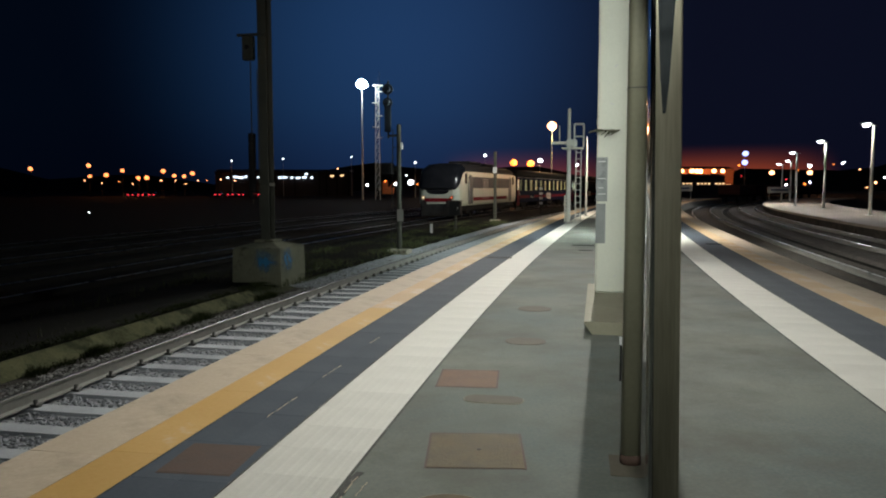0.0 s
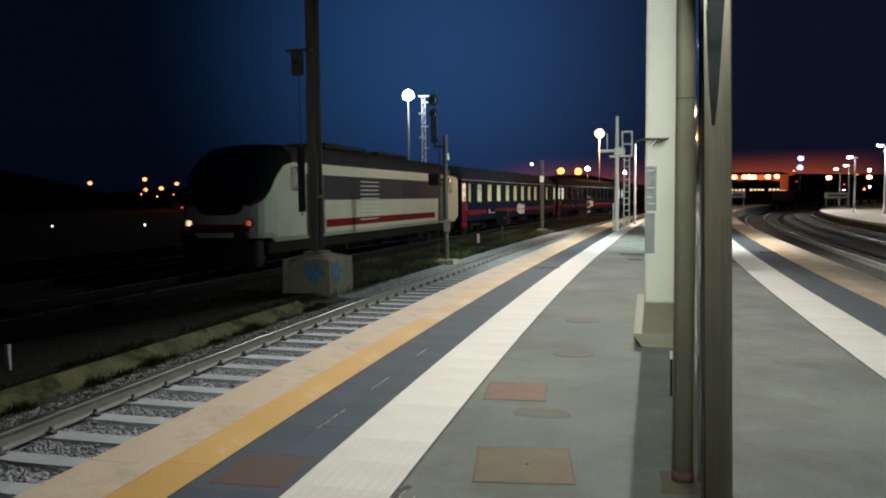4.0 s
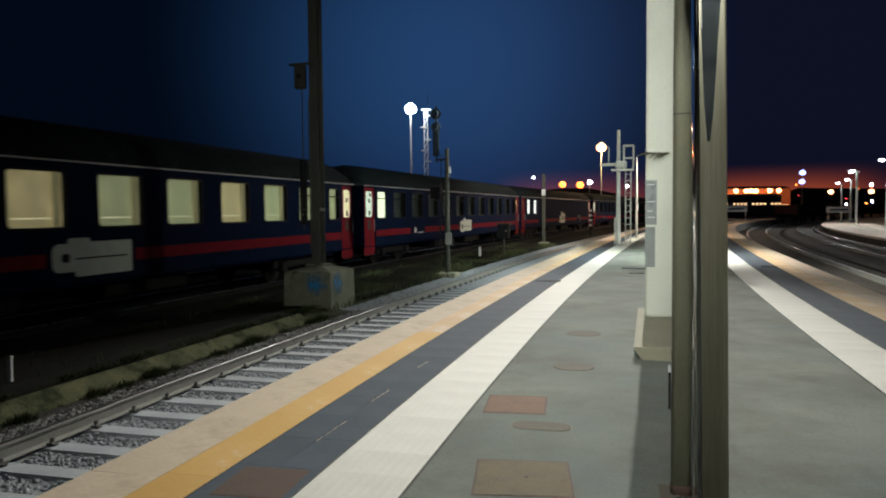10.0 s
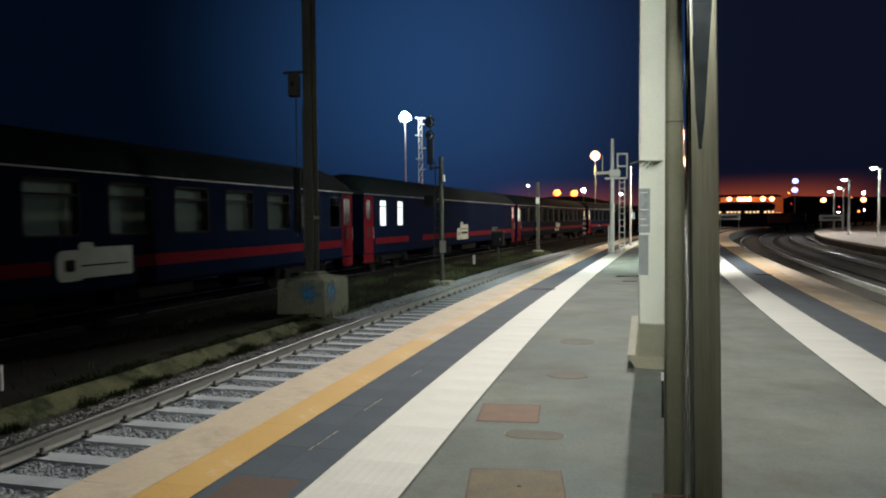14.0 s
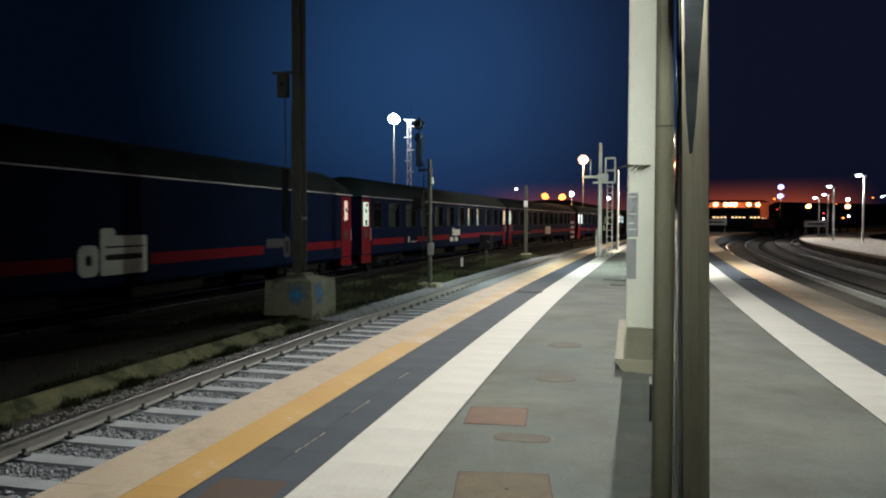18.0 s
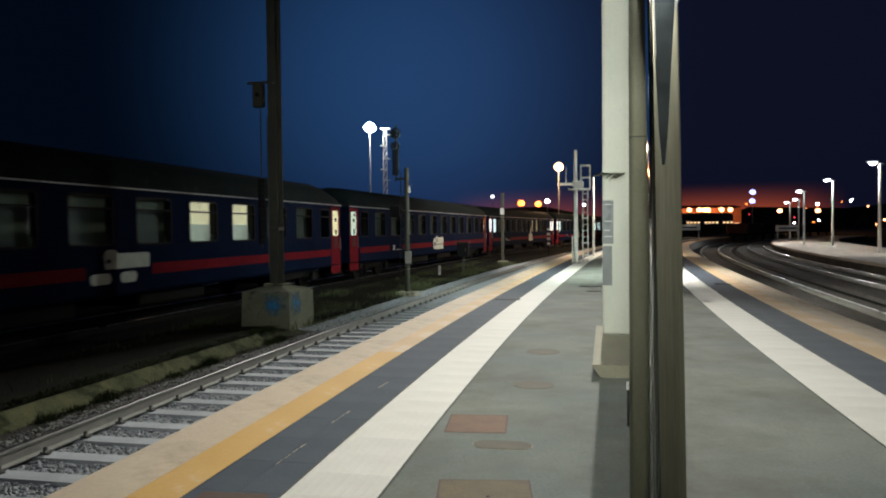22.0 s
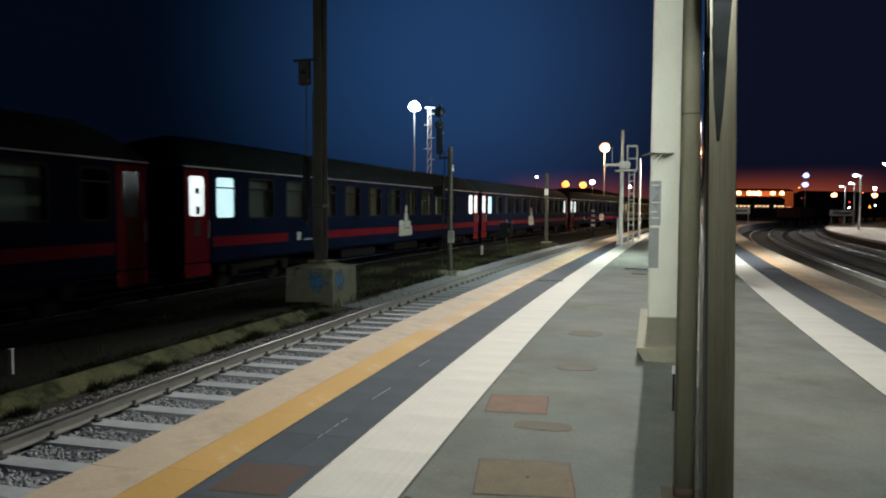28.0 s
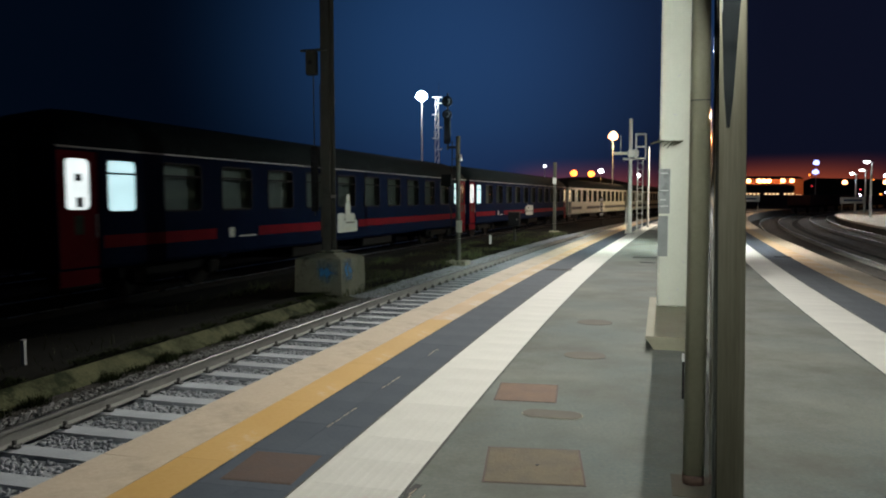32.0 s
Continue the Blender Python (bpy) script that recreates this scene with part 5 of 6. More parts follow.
def pierced_wall(x, y0, y1, z0, z1, holes, deep):
    """A wall at x with openings (ya, yb, za, zb) and their reveals, seen from +x."""
    bm = B()
    ys = sorted({y0, y1, *(v for h in holes for v in h[:2])})
    zs = sorted({z0, z1, *(v for h in holes for v in h[2:])})
    quad = lambda *p: bm.faces.new([bm.verts.new(v) for v in p])
    for ya, yb in zip(ys, ys[1:]):
        for za, zb in zip(zs, zs[1:]):
            cy_, cz_ = (ya + yb) / 2, (za + zb) / 2
            if not any(h[0] < cy_ < h[1] and h[2] < cz_ < h[3] for h in holes):
                quad((x, ya, za), (x, yb, za), (x, yb, zb), (x, ya, zb))
    for a, b, c, d in holes:
        i = x - deep
        quad((x, a, c), (i, a, c), (i, b, c), (x, b, c))
        quad((x, a, d), (x, b, d), (i, b, d), (i, a, d))
        quad((x, a, c), (x, a, d), (i, a, d), (i, a, c))
        quad((x, b, c), (i, b, c), (i, b, d), (x, b, d))
    return bm


def round_rect(ya, yb, za, zb, r, n=4):
    pts = []
    for cy_, cz_, a0 in ((yb - r, zb - r, 0), (ya + r, zb - r, 90), (ya + r, za + r, 180), (yb - r, za + r, 270)):
        for k in range(n + 1):
            a = radians(a0 + 90 * k / n)
            pts.append((cy_ + r * math.cos(a), cz_ + r * math.sin(a)))
    return pts


def flat_pane(x, ya, yb, za, zb, r, t=0.008):
    bm = B()
    pts = round_rect(ya, yb, za, zb, r)
    f = [bm.verts.new((x, y, z)) for y, z in pts]
    g = [bm.verts.new((x - t, y, z)) for y, z in pts]
    bm.faces.new(f)
    bm.faces.new(g[::-1])
    for i in range(len(f)):
        bm.faces.new((f[i], g[i], g[(i + 1) % len(f)], f[(i + 1) % len(f)]))
    bmesh.ops.recalc_face_normals(bm, faces=bm.faces)
    return bm


def ring_frame(x, ya, yb, za, zb, r, w, t):
    """A rounded frame of width w round an opening, t proud of x."""
    bm = B()
    a, b = round_rect(ya - w, yb + w, za - w, zb + w, r + w), round_rect(ya, yb, za, zb, r)
    o1 = [bm.verts.new((x + t, y, z)) for y, z in a]
    i1 = [bm.verts.new((x + t, y, z)) for y, z in b]
    o0 = [bm.verts.new((x - 0.03, y, z)) for y, z in a]
    i0 = [bm.verts.new((x - 0.05, y, z)) for y, z in b]
    n = len(a)
    for i in range(n):
        j = (i + 1) % n
        bm.faces.new((o1[i], o1[j], i1[j], i1[i]))
        bm.faces.new((o0[i], o0[j], o1[j], o1[i]))
        bm.faces.new((i1[i], i1[j], i0[j], i0[i]))
    bmesh.ops.recalc_face_normals(bm, faces=bm.faces)
    return bm


HALF = 1.42
SILL, HEAD = 1.83, 2.86
WINDOWS = [(3.02 + 2.116 * k - 13.2, 3.02 + 2.116 * k + 1.32 - 13.2) for k in range(10)]
SMALLS = [(1.38 - 13.2, 2.2 - 13.2), (13.2 - 2.2, 13.2 - 1.38)]
DOORS = [(0.17 - 13.2, 1.17 - 13.2), (13.2 - 1.17, 13.2 - 0.17)]
ROOF_RING = [(1.0, 3.04), (0.985, 3.22), (0.90, 3.47), (0.72, 3.68), (0.42, 3.84), (0.0, 3.90)]


def roof_mesh():
    bm = B()
    half = [(HALF * a, z) for a, z in ROOF_RING]
    ring = half + [(-x, z) for x, z in half[-2::-1]]
    rows_ = []
    for y, f in ((-13.07, 0.30), (-12.85, 0.62), (-12.3, 0.86), (-11.8, 1.0), (11.8, 1.0), (12.3, 0.86), (12.85, 0.62), (13.07, 0.30)):
        rows_.append([bm.verts.new((x, y, 3.04 + (z - 3.04) * f)) for x, z in ring])
    for a, b in zip(rows_, rows_[1:]):
        for i in range(len(ring) - 1):
            bm.faces.new((a[i], b[i], b[i + 1], a[i + 1]))
    bm.faces.new(rows_[0])
    bm.faces.new(rows_[-1][::-1])
    bmesh.ops.recalc_face_normals(bm, faces=bm.faces)
    return bm


def shell_rest():
    """Far side, ends and floor of a coach."""
    bm = B()
    quad = lambda *p: bm.faces.new([bm.verts.new(v) for v in p])
    quad((-HALF, -13.05, 0.8), (-HALF, -13.05, 3.04), (-HALF, 13.05, 3.04), (-HALF, 13.05, 0.8))
    quad((-HALF, -13.05, 0.8), (HALF, -13.05, 0.8), (HALF, -13.05, 3.04), (-HALF, -13.05, 3.04))
    quad((-HALF, 13.05, 0.8), (-HALF, 13.05, 3.04), (HALF, 13.05, 3.04), (HALF, 13.05, 0.8))
    quad((-HALF, -13.05, 0.8), (-HALF, 13.05, 0.8), (HALF - 0.06, 13.05, 0.72), (HALF - 0.06, -13.05, 0.72))
    quad((HALF - 0.06, -13.05, 0.72), (HALF - 0.06, 13.05, 0.72), (HALF, 13.05, 0.8), (HALF, -13.05, 0.8))
    return bm


def interior_mesh(edges):
    """Ceiling, floor, corridor wall and partitions behind the windows."""
    bm = B()
    bx(bm, (-0.62, -11.2, 1.2), (-0.58, 11.2, 3.0))
    bx(bm, (-0.62, -11.2, 1.17), (HALF - 0.08, 11.2, 1.2))
    bx(bm, (-0.62, -11.2, 2.99), (HALF - 0.08, 11.2, 3.02))
    for y in edges:
        bx(bm, (-0.6, y - 0.02, 1.2), (HALF - 0.08, y + 0.02, 3.0))
    return bm


def seats_mesh(edges):
    bm = B()
    for y in edges:
        for k in (-1, 1):
            bx(bm, (-0.5, y + k * 0.16 - 0.07, 1.2), (1.15, y + k * 0.16 + 0.07, 2.02), bevel=0.04)
    return bm


def bogie(parent, y):
    b = part("bogie", cached("bogie", lambda: bx(bx(bx(B(), (0.95, -1.75, 0.42), (1.12, 1.75, 0.72), bevel=0.04), (-1.12, -1.75, 0.42), (-0.95, 1.75, 0.72), bevel=0.04), (-0.95, -0.3, 0.45), (0.95, 0.3, 0.75)), "bogie"), "bogie", parent, m=Matrix.Translation((0, y, 0)))
    for w in (-1.28, 1.28):
        part("wheelset", cached("wheelset", lambda: cy(cy(cy(B(), (-0.9, 0, 0), (0.9, 0, 0), 0.08, None, 10), (0.68, 0, 0), (0.81, 0, 0), 0.46, None, 26), (-0.81, 0, 0), (-0.68, 0, 0), 0.46, None, 26), "bogie"), "bogie", b, m=Matrix.Translation((0, w, 0.46)))
        part("axle_box", cached("axle_box", lambda: bx(B(), (1.10, -0.18, 0.30), (1.26, 0.18, 0.62), bevel=0.04), "bogie"), "bogie", b, m=Matrix.Translation((0, w, 0)))


EDGES = [2.116 * k + 3.02 - 0.4 - 13.2 for k in range(11)]


def patch_shapes(kind):
    """Boxes (y0, y1, z0, z1, pale?) of the pale sprayed drawing on a coach's flank, from its corner."""
    return {
        1: ((0, 0.75, 0.04, 0.56, 1), (0.55, 2.10, -0.06, 0.58, 1), (0.38, 0.95, 0.50, 0.66, 1), (0.22, 0.42, 0.22, 0.38, 0), (0.55, 1.95, 0.26, 0.29, 0)),
        2: ((0, 0.72, 0.0, 0.58, 1), (0.60, 2.05, 0.04, 0.62, 1), (0.55, 0.95, 0.54, 0.72, 1), (0.2, 0.45, 0.18, 0.40, 0), (0.6, 1.9, 0.26, 0.29, 0)),
        3: ((0, 0.56, 0.0, 0.62, 1), (0.62, 2.05, 0.0, 0.80, 1), (0.62, 1.05, 0.76, 0.95, 1), (0.2, 0.36, 0.22, 0.42, 0), (0.75, 1.95, 0.55, 0.59, 0), (0.75, 1.9, 0.30, 0.42, 0)),
        7: ((0, 1.04, 0.32, 0.58, 0.5), (1.06, 1.52, 0.0, 0.62, 0.5), (1.18, 1.40, 0.12, 0.50, 0), (0.05, 0.95, 0.36, 0.38, 0)),
        4: ((0.45, 1.96, 0.33, 0.66, 1), (0.42, 0.86, 0.44, 0.74, 1), (0.0, 0.64, 0.02, 0.25, 1), (0.95, 1.50, 0.02, 0.26, 1), (0.50, 0.64, 0.46, 0.54, 0)),
        5: ((0, 0.65, 0.02, 0.60, 1), (0.50, 2.06, 0.0, 0.66, 1), (0.50, 0.90, 0.42, 0.73, 1), (0.62, 0.82, 0.42, 0.56, 0), (0.55, 2.0, 0.25, 0.29, 0), (0.15, 0.40, 0.20, 0.40, 0)),
        6: ((0, 1.50, 0.0, 0.40, 1), (0, 0.56, 0.38, 0.64, 1), (0.85, 1.34, 0.38, 0.62, 1), (0.60, 0.98, 0.33, 1.0, 1), (0.68, 0.94, 0.95, 1.26, 1), (0.60, 1.30, 0.30, 0.335, 0)),
    }[6 if kind == 8 else kind]


PATCH_AT = {1: 12.42, 2: 12.2, 3: 12.15, 7: 19.58, 8: 11.42, 4: 12.07, 5: 12.12, 6: 13.82}


def coach(n, label, lit="none", front="lit_green", rear="frosted", small_front=None, small_rear=None, lit_windows=(), patch=(1,), plain=False, side="blue", shift=0.0, faint=False):
    c = thing("coach", label, "railway coach", "coaches of the train")
    wins = [(1.72 - 13.2, 2.40 - 13.2), (3.60 - 13.2, 4.28 - 13.2)] if plain else [(3.45 + 1.96 * k - 13.82, 3.45 + 1.96 * k - 12.58) for k in range(10)] if shift else WINDOWS
    smalls = [] if plain else SMALLS
    holes = [(a, b, SILL, HEAD) for a, b in (*wins, *smalls)] + [(a, b, 0.8, 2.99) for a, b in DOORS]
    body = part("body", cached(("body", plain, shift), lambda: pierced_wall(HALF, -13.05, 13.05, 0.8, 3.04, holes, 0.07), side), side, c)
    part("shell", cached("shell", shell_rest, side), side, c)
    part("roof", cached("roof", roof_mesh, "roof", True), "roof", c)
    part("gutter", cached("gutter", lambda: bx(B(), (HALF, -13.05, 3.035), (HALF + 0.022, 13.05, 3.065)), "gutter"), "gutter", c, "pale gutter line")
    red = "red" if side == "blue" else "grey_liv"
    gaps = [(0.0, 1.25), (4.9, 6.75)] + [(PATCH_AT[p] - 0.12, PATCH_AT[p] + max(v[1] for v in patch_shapes(p)) + 0.12) for p in patch] + [(25.15, 26.4)]
    stripes = [(g[1], h[0]) for g, h in zip(gaps, gaps[1:])]
    for a, b in stripes:
        part("stripe", cached(("stripe", a, b), lambda: bx(B(), (HALF + 0.001, a - 13.2, 1.13), (HALF + 0.004, b - 13.2, 1.38)), red), red, body, "red waistband stripe")
    # operator's mark, drawn as plain shapes
    if side == "blue" and not plain:
        mk = part("mark", cached("mark", lambda: bx(B(), (HALF + 0.001, 5.42 - 13.2, 1.14), (HALF + 0.004, 5.64 - 13.2, 1.38)), "graffiti"), "graffiti", body, "small pale emblem")
        part("mark_bar", cached("mark_bar", lambda: bx(B(), (HALF + 0.001, 5.86 - 13.2, 1.13), (HALF + 0.004, 6.62 - 13.2, 1.17)), "graffiti"), "graffiti", mk)
    z0 = 0.98
    for p in patch:
        y0 = PATCH_AT[p] - 13.2
        for k, (a, b, d, e, pale) in enumerate(patch_shapes(p)):
            r = min(0.16 if (b - a) < 1 and pale else 0.05, (b - a) / 2.2, (e - d) / 2.2)
            mat = "graffiti" if pale == 1 else "grey_liv" if pale else "black"
            part("sprayed_shape", cached(("sprayed_shape", p, k), lambda: flat_pane(HALF + (0.010 if pale else 0.014), y0 + a, y0 + b, z0 + d, z0 + e, r, 0.008), mat), mat, body, "pale sprayed drawing" if pale else "dark sprayed line")
    for k, (a, b) in enumerate((*wins, *smalls)):
        small = k >= len(wins)
        frosted = (small_front if k == len(wins) else small_rear) if small else None
        if plain:
            frosted = "lit_white"
        w = part("window", cached(("window", round(b - a, 2)), lambda: ring_frame(HALF, -(b - a) / 2 + 0.02, (b - a) / 2 - 0.02, SILL + 0.02, HEAD - 0.02, 0.09, 0.045, 0.008), "frame"), "frame", c, m=Matrix.Translation((0, (a + b) / 2, 0)))
        part("pane", cached(("pane", round(b - a, 2)), lambda: flat_pane(HALF - 0.025, -(b - a) / 2 + 0.02, (b - a) / 2 - 0.02, SILL + 0.02, HEAD - 0.02, 0.09), frosted or "pane"), "pane", w, "glowing frosted glass" if frosted else "")
        if lit != "all" or k in (0, 9) or small:
            part("transom", cached(("transom", round(b - a, 2)), lambda: bx(B(), (HALF - 0.024, -(b - a) / 2, 2.57), (HALF + 0.004, (b - a) / 2, 2.61)), "frame"), "frame", w)
    for k, (a, b) in enumerate(DOORS):
        m_ = Matrix.Translation((0, (a + b) / 2, 0))
        hw, lo_z = (0.17, 2.10) if plain else (0.28, 1.89)
        d = part("door", cached(("door", plain), lambda: pierced_wall(HALF - 0.03, -0.49, 0.49, 0.45, 2.98, [(-hw, hw, lo_z, 2.84)], 0.03), "red" if side == "blue" else "grey_liv"), "red", c, "red plug door", m=m_)
        pane_mat = (front, rear)[k]
        pane_mat = "dark_glass" if pane_mat == "frosted" else pane_mat
        part("door_pane", cached(("door_pane", plain), lambda: flat_pane(HALF - 0.035, -hw, hw, lo_z, 2.84, 0.11), pane_mat), pane_mat, d, "frosted door window")
        part("notice", cached("door_notice", lambda: bx(B(), (HALF - 0.03, -0.10, 1.42), (HALF - 0.027, 0.12, 1.78)), "notice"), "notice", d, "dull notice under the door window")
        if pane_mat == "lit_green":
            part("sticker", cached("sticker_red", lambda: bx(B(), (HALF - 0.034, 0.02, 2.66), (HALF - 0.031, 0.20, 2.78)), "red"), "red", d, "red sticker")
        if pane_mat != "dark_glass":
            part("sticker", cached("sticker", lambda: bx(B(), (HALF - 0.034, -0.06, 2.42), (HALF - 0.030, 0.10, 2.56)), "grey_liv"), "grey_liv", d, "grey sticker")
            part("sticker", cached("sticker_low", lambda: bx(B(), (HALF - 0.034, -0.04, 1.93), (HALF - 0.030, 0.13, 2.12)), "frame"), "frame", d, "dark sticker")
        part("handle", cached("door_handle", lambda: cy(B(), (HALF + 0.0, 0.42, 1.35), (HALF + 0.0, 0.42, 1.8), 0.014, None, 8), "gutter"), "gutter", d)
        part("step", cached("step", lambda: bx(B(), (HALF - 0.3, -0.46, 0.42), (HALF + 0.02, 0.46, 0.46)), "bogie"), "bogie", d)
    if not plain:
        part("interior", cached("interior", lambda: interior_mesh(EDGES), "interior"), "interior", c, "beige lining and partitions")
        part("seats", cached("seats", lambda: seats_mesh(EDGES), "seat"), "seat", c, "grey-green seat rows")
        for k, (a, b) in enumerate(wins):
            if lit == "all":
                part("blind", cached(("blind", k % 3), lambda: bx(B(), (HALF - 0.16, -0.72, SILL - 0.02), (HALF - 0.15, 0.72, HEAD + 0.03)), ("blind_lit", "blind_warm", "blind_lit")[k % 3]), "blind_lit", c, "pale blind glowing in place of interior light", m=Matrix.Translation((0, (a + b) / 2, 0)))
                for y in (-0.56, 0.56):
                    part("curtain", cached("curtain", lambda: bx(B(), (HALF - 0.142, -0.09, SILL), (HALF - 0.12, 0.09, HEAD), bevel=0.008), "curtain"), "curtain", c, "glowing drawn curtain", m=Matrix.Translation((0, (a + b) / 2 + y, 0)))
                part("blind_hem", cached("blind_hem", lambda: bx(B(), (HALF - 0.149, -0.7, SILL + 0.17), (HALF - 0.143, 0.7, SILL + 0.19)), "blind_bright"), "blind_bright", c, m=Matrix.Translation((0, (a + b) / 2, 0)))
            elif k in lit_windows:
                lp_ = part("compartment_wall", cached(("compartment_wall", faint), lambda: bx(B(), (HALF - 0.30, -0.75, 2.28), (HALF - 0.29, 0.75, HEAD + 0.05)), "curtain_dim" if faint else "blind_bright"), "blind_bright", c, "glowing compartment wall", m=Matrix.Translation((0, (a + b) / 2, 0)))
                if faint:
                    for z_, h_ in ((2.30, 0.16), (SILL + 0.03, 0.07)):
                        part("lit_edge", cached(("lit_edge", z_), lambda: bx(B(), (HALF - 0.275, -0.45, z_), (HALF - 0.265, 0.45, z_ + h_)), "curtain"), "curtain", lp_, "glowing shelf edge in the compartment")
                part("compartment_seat", cached(("compartment_seat", faint), lambda: bx(B(), (HALF - 0.30, -0.75, SILL - 0.05), (HALF - 0.28, 0.75, 2.28)), "curtain_dim" if faint else "blind_grey"), "blind_grey", lp_, "glowing grey seat backs")
            else:
                part("blind", cached(("blind_dark", k % 2), lambda: bx(B(), (HALF - 0.24, -0.72, SILL - 0.02), (HALF - 0.23, 0.72, HEAD + 0.03)), "blind_dim"), "blind_dim", c, "dim glowing sheet standing in for the interior", m=Matrix.Translation((0, (a + b) / 2, 0)))
        for k in (0, 1):
            if lit == "all":
                part("blind", cached("blind_small", lambda: bx(B(), (HALF - 0.16, -0.45, SILL - 0.02), (HALF - 0.15, 0.45, HEAD + 0.03)), "blind_lit"), "blind_lit", c, "pale blind glowing in place of interior light", m=Matrix.Translation((0, sum(SMALLS[k]) / 2, 0)))
    part("underframe", cached("underframe", lambda: bx(bx(bx(B(), (-1.1, -12.6, 0.72), (1.1, 12.6, 0.95)), (-1.15, -4.2, 0.35), (1.15, -1.2, 0.8), bevel=0.05), (-1.15, 0.8, 0.38), (1.15, 3.6, 0.8), bevel=0.05), "bogie"), "bogie", c)
    for y in (-9.5, 9.5):
        bogie(c, y)
    for y in (-13.13, 13.13):
        part("gangway", cached("gangway", lambda: bx(B(), (-0.62, -0.075, 0.95), (0.62, 0.075, 3.15), bevel=0.08), "black"), "black", c, "black rubber gangway", m=Matrix.Translation((0, y, 0)))
    TRAIN.append((c, 13.2 + COACH * (n - 1)))
    return c


def locomotive():
    c = thing("locomotive", "off-white and grey electric locomotive with a red stripe", "locomotive")
    nose = [(-9.70, 1.02, 1.92, 2.08), (-9.62, 1.20, 1.98, 2.30), (-9.48, 1.33, 2.10, 2.60), (-9.25, 1.41, 2.36, 2.98), (-8.98, 1.45, 2.74, 3.32), (-8.6, 1.465, 3.08, 3.58), (-8.1, 1.47, 3.18, 3.76), (-6.4, 1.47, 3.20, 3.84)]
    # the coupled end is shaped blunter to fit its outline in the camera's view
    tail = [(6.4, 1.47, 3.20, 3.84), (8.1, 1.47, 3.18, 3.76), (8.6, 1.47, 3.16, 3.64), (8.98, 1.465, 3.12, 3.50), (9.25, 1.45, 3.05, 3.35), (9.48, 1.41, 2.93, 3.15), (9.62, 1.35, 2.78, 2.95), (9.70, 1.24, 2.60, 2.72)]
    secs = nose + tail

    def ring(w, s, t, low):
        up = [(w, s), (w * 0.97, s + (t - s) * 0.45), (w * 0.78, t - (t - s) * 0.14), (w * 0.4, t - 0.02), (0.0, t)]
        return [(w * 0.95, low), (w, low + 0.14)] + up

    def loft(i0, i1, ya=None, yb=None):
        bm = B()
        rows_ = []
        for y, w, s, t in secs:
            if (ya is not None and y < ya - 1e-6) or (yb is not None and y > yb + 1e-6):
                continue
            pts = ring(w, s, t, 1.02 if abs(y) > 9.0 else 0.88)[i0:i1 + 1]
            rows_.append([bm.verts.new((x, y, z)) for x, z in pts] + [bm.verts.new((-x, y, z)) for x, z in pts[::-1] if not (i1 == 6 and x == 0)])
        for a, b in zip(rows_, rows_[1:]):
            n = len(a) // 2 if i1 < 6 else 0
            for i in range(len(a) - 1):
                if n and i == n - 1:
                    continue
                bm.faces.new((a[i], b[i], b[i + 1], a[i + 1]))
        return bm, rows_

    part("body", loft(0, 2, -9.25, 9.48)[0], "white_liv", c, "off-white body shell", smooth=False)
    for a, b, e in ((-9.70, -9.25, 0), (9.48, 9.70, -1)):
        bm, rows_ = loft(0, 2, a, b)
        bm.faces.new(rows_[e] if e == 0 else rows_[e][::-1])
        part("nose_panel", bm, "nose_liv", c, "pale nose panel, lightened to offset its weak light")
    part("roof", loft(2, 6, -8.1, 8.1)[0], "black", c, "black roof", smooth=True)
    for a, b in ((-9.70, -8.1), (8.1, 9.70)):
        bm, rows_ = loft(2, 6, a, b)
        w = part("windscreen", bm, "dark_glass", c, "dark wraparound windscreen", smooth=True)
        y = -9.70 if a < 0 else 9.70
        if a < 0:
            part("windscreen_lower", prism(B(), [(0.80, 1.98), (0.74, 1.80), (0.58, 1.70), (0.3, 1.66), (-0.3, 1.66), (-0.58, 1.70), (-0.74, 1.80), (-0.80, 1.98)], y - 0.006, y + 0.006), "dark_glass", c, "rounded dark foot of the windscreen")
        part("bumper_band", bx(B(), (-0.95, y - 0.02, 1.16), (0.95, y + 0.02, 1.40), bevel=0.01), "red", c, "red band between the headlamps")
        for k in (-1, 1):
            hl = part("headlamp", cy(B(), (k * 0.98, y * 0.999 - (0.05 if y < 0 else -0.05), 1.44), (k * 0.98, y * 0.98, 1.44), 0.13, None, 18), "black", c)
            part("lens", cy(B(), (k * 0.98, y * 0.999 - (0.065 if y < 0 else -0.065), 1.44), (k * 0.98, y * 0.999, 1.44), 0.085, None, 18), ("head_lamp" if k < 0 else "head_dim") if y < 0 else "dark_glass", hl, "glowing headlamp lens" if y < 0 else "")
            bu = part("buffer", cy(B(), (k * 0.87, y * 0.98, 1.05), (k * 0.87, y * 1.03, 1.05), 0.09, None, 12), "black", c)
            part("buffer_plate", cy(B(), (k * 0.87, y * 1.03, 1.05), (k * 0.87, y * 1.035, 1.05), 0.22, None, 18), "black", bu)
    X = 1.471
    part("grey_band", bx(B(), (X, -6.05, 2.06), (X + 0.004, 6.05, 2.86)), "band_liv", c, "dark slate side band")
    part("cab_panel", bx(B(), (X, -7.3, 0.98), (X + 0.003, -6.06, 2.86)), "grey_liv", c, "grey cab door panel")
    part("cab_panel", bx(B(), (X, 6.06, 0.98), (X + 0.003, 7.3, 2.86)), "grey_liv", c, "grey cab door panel")
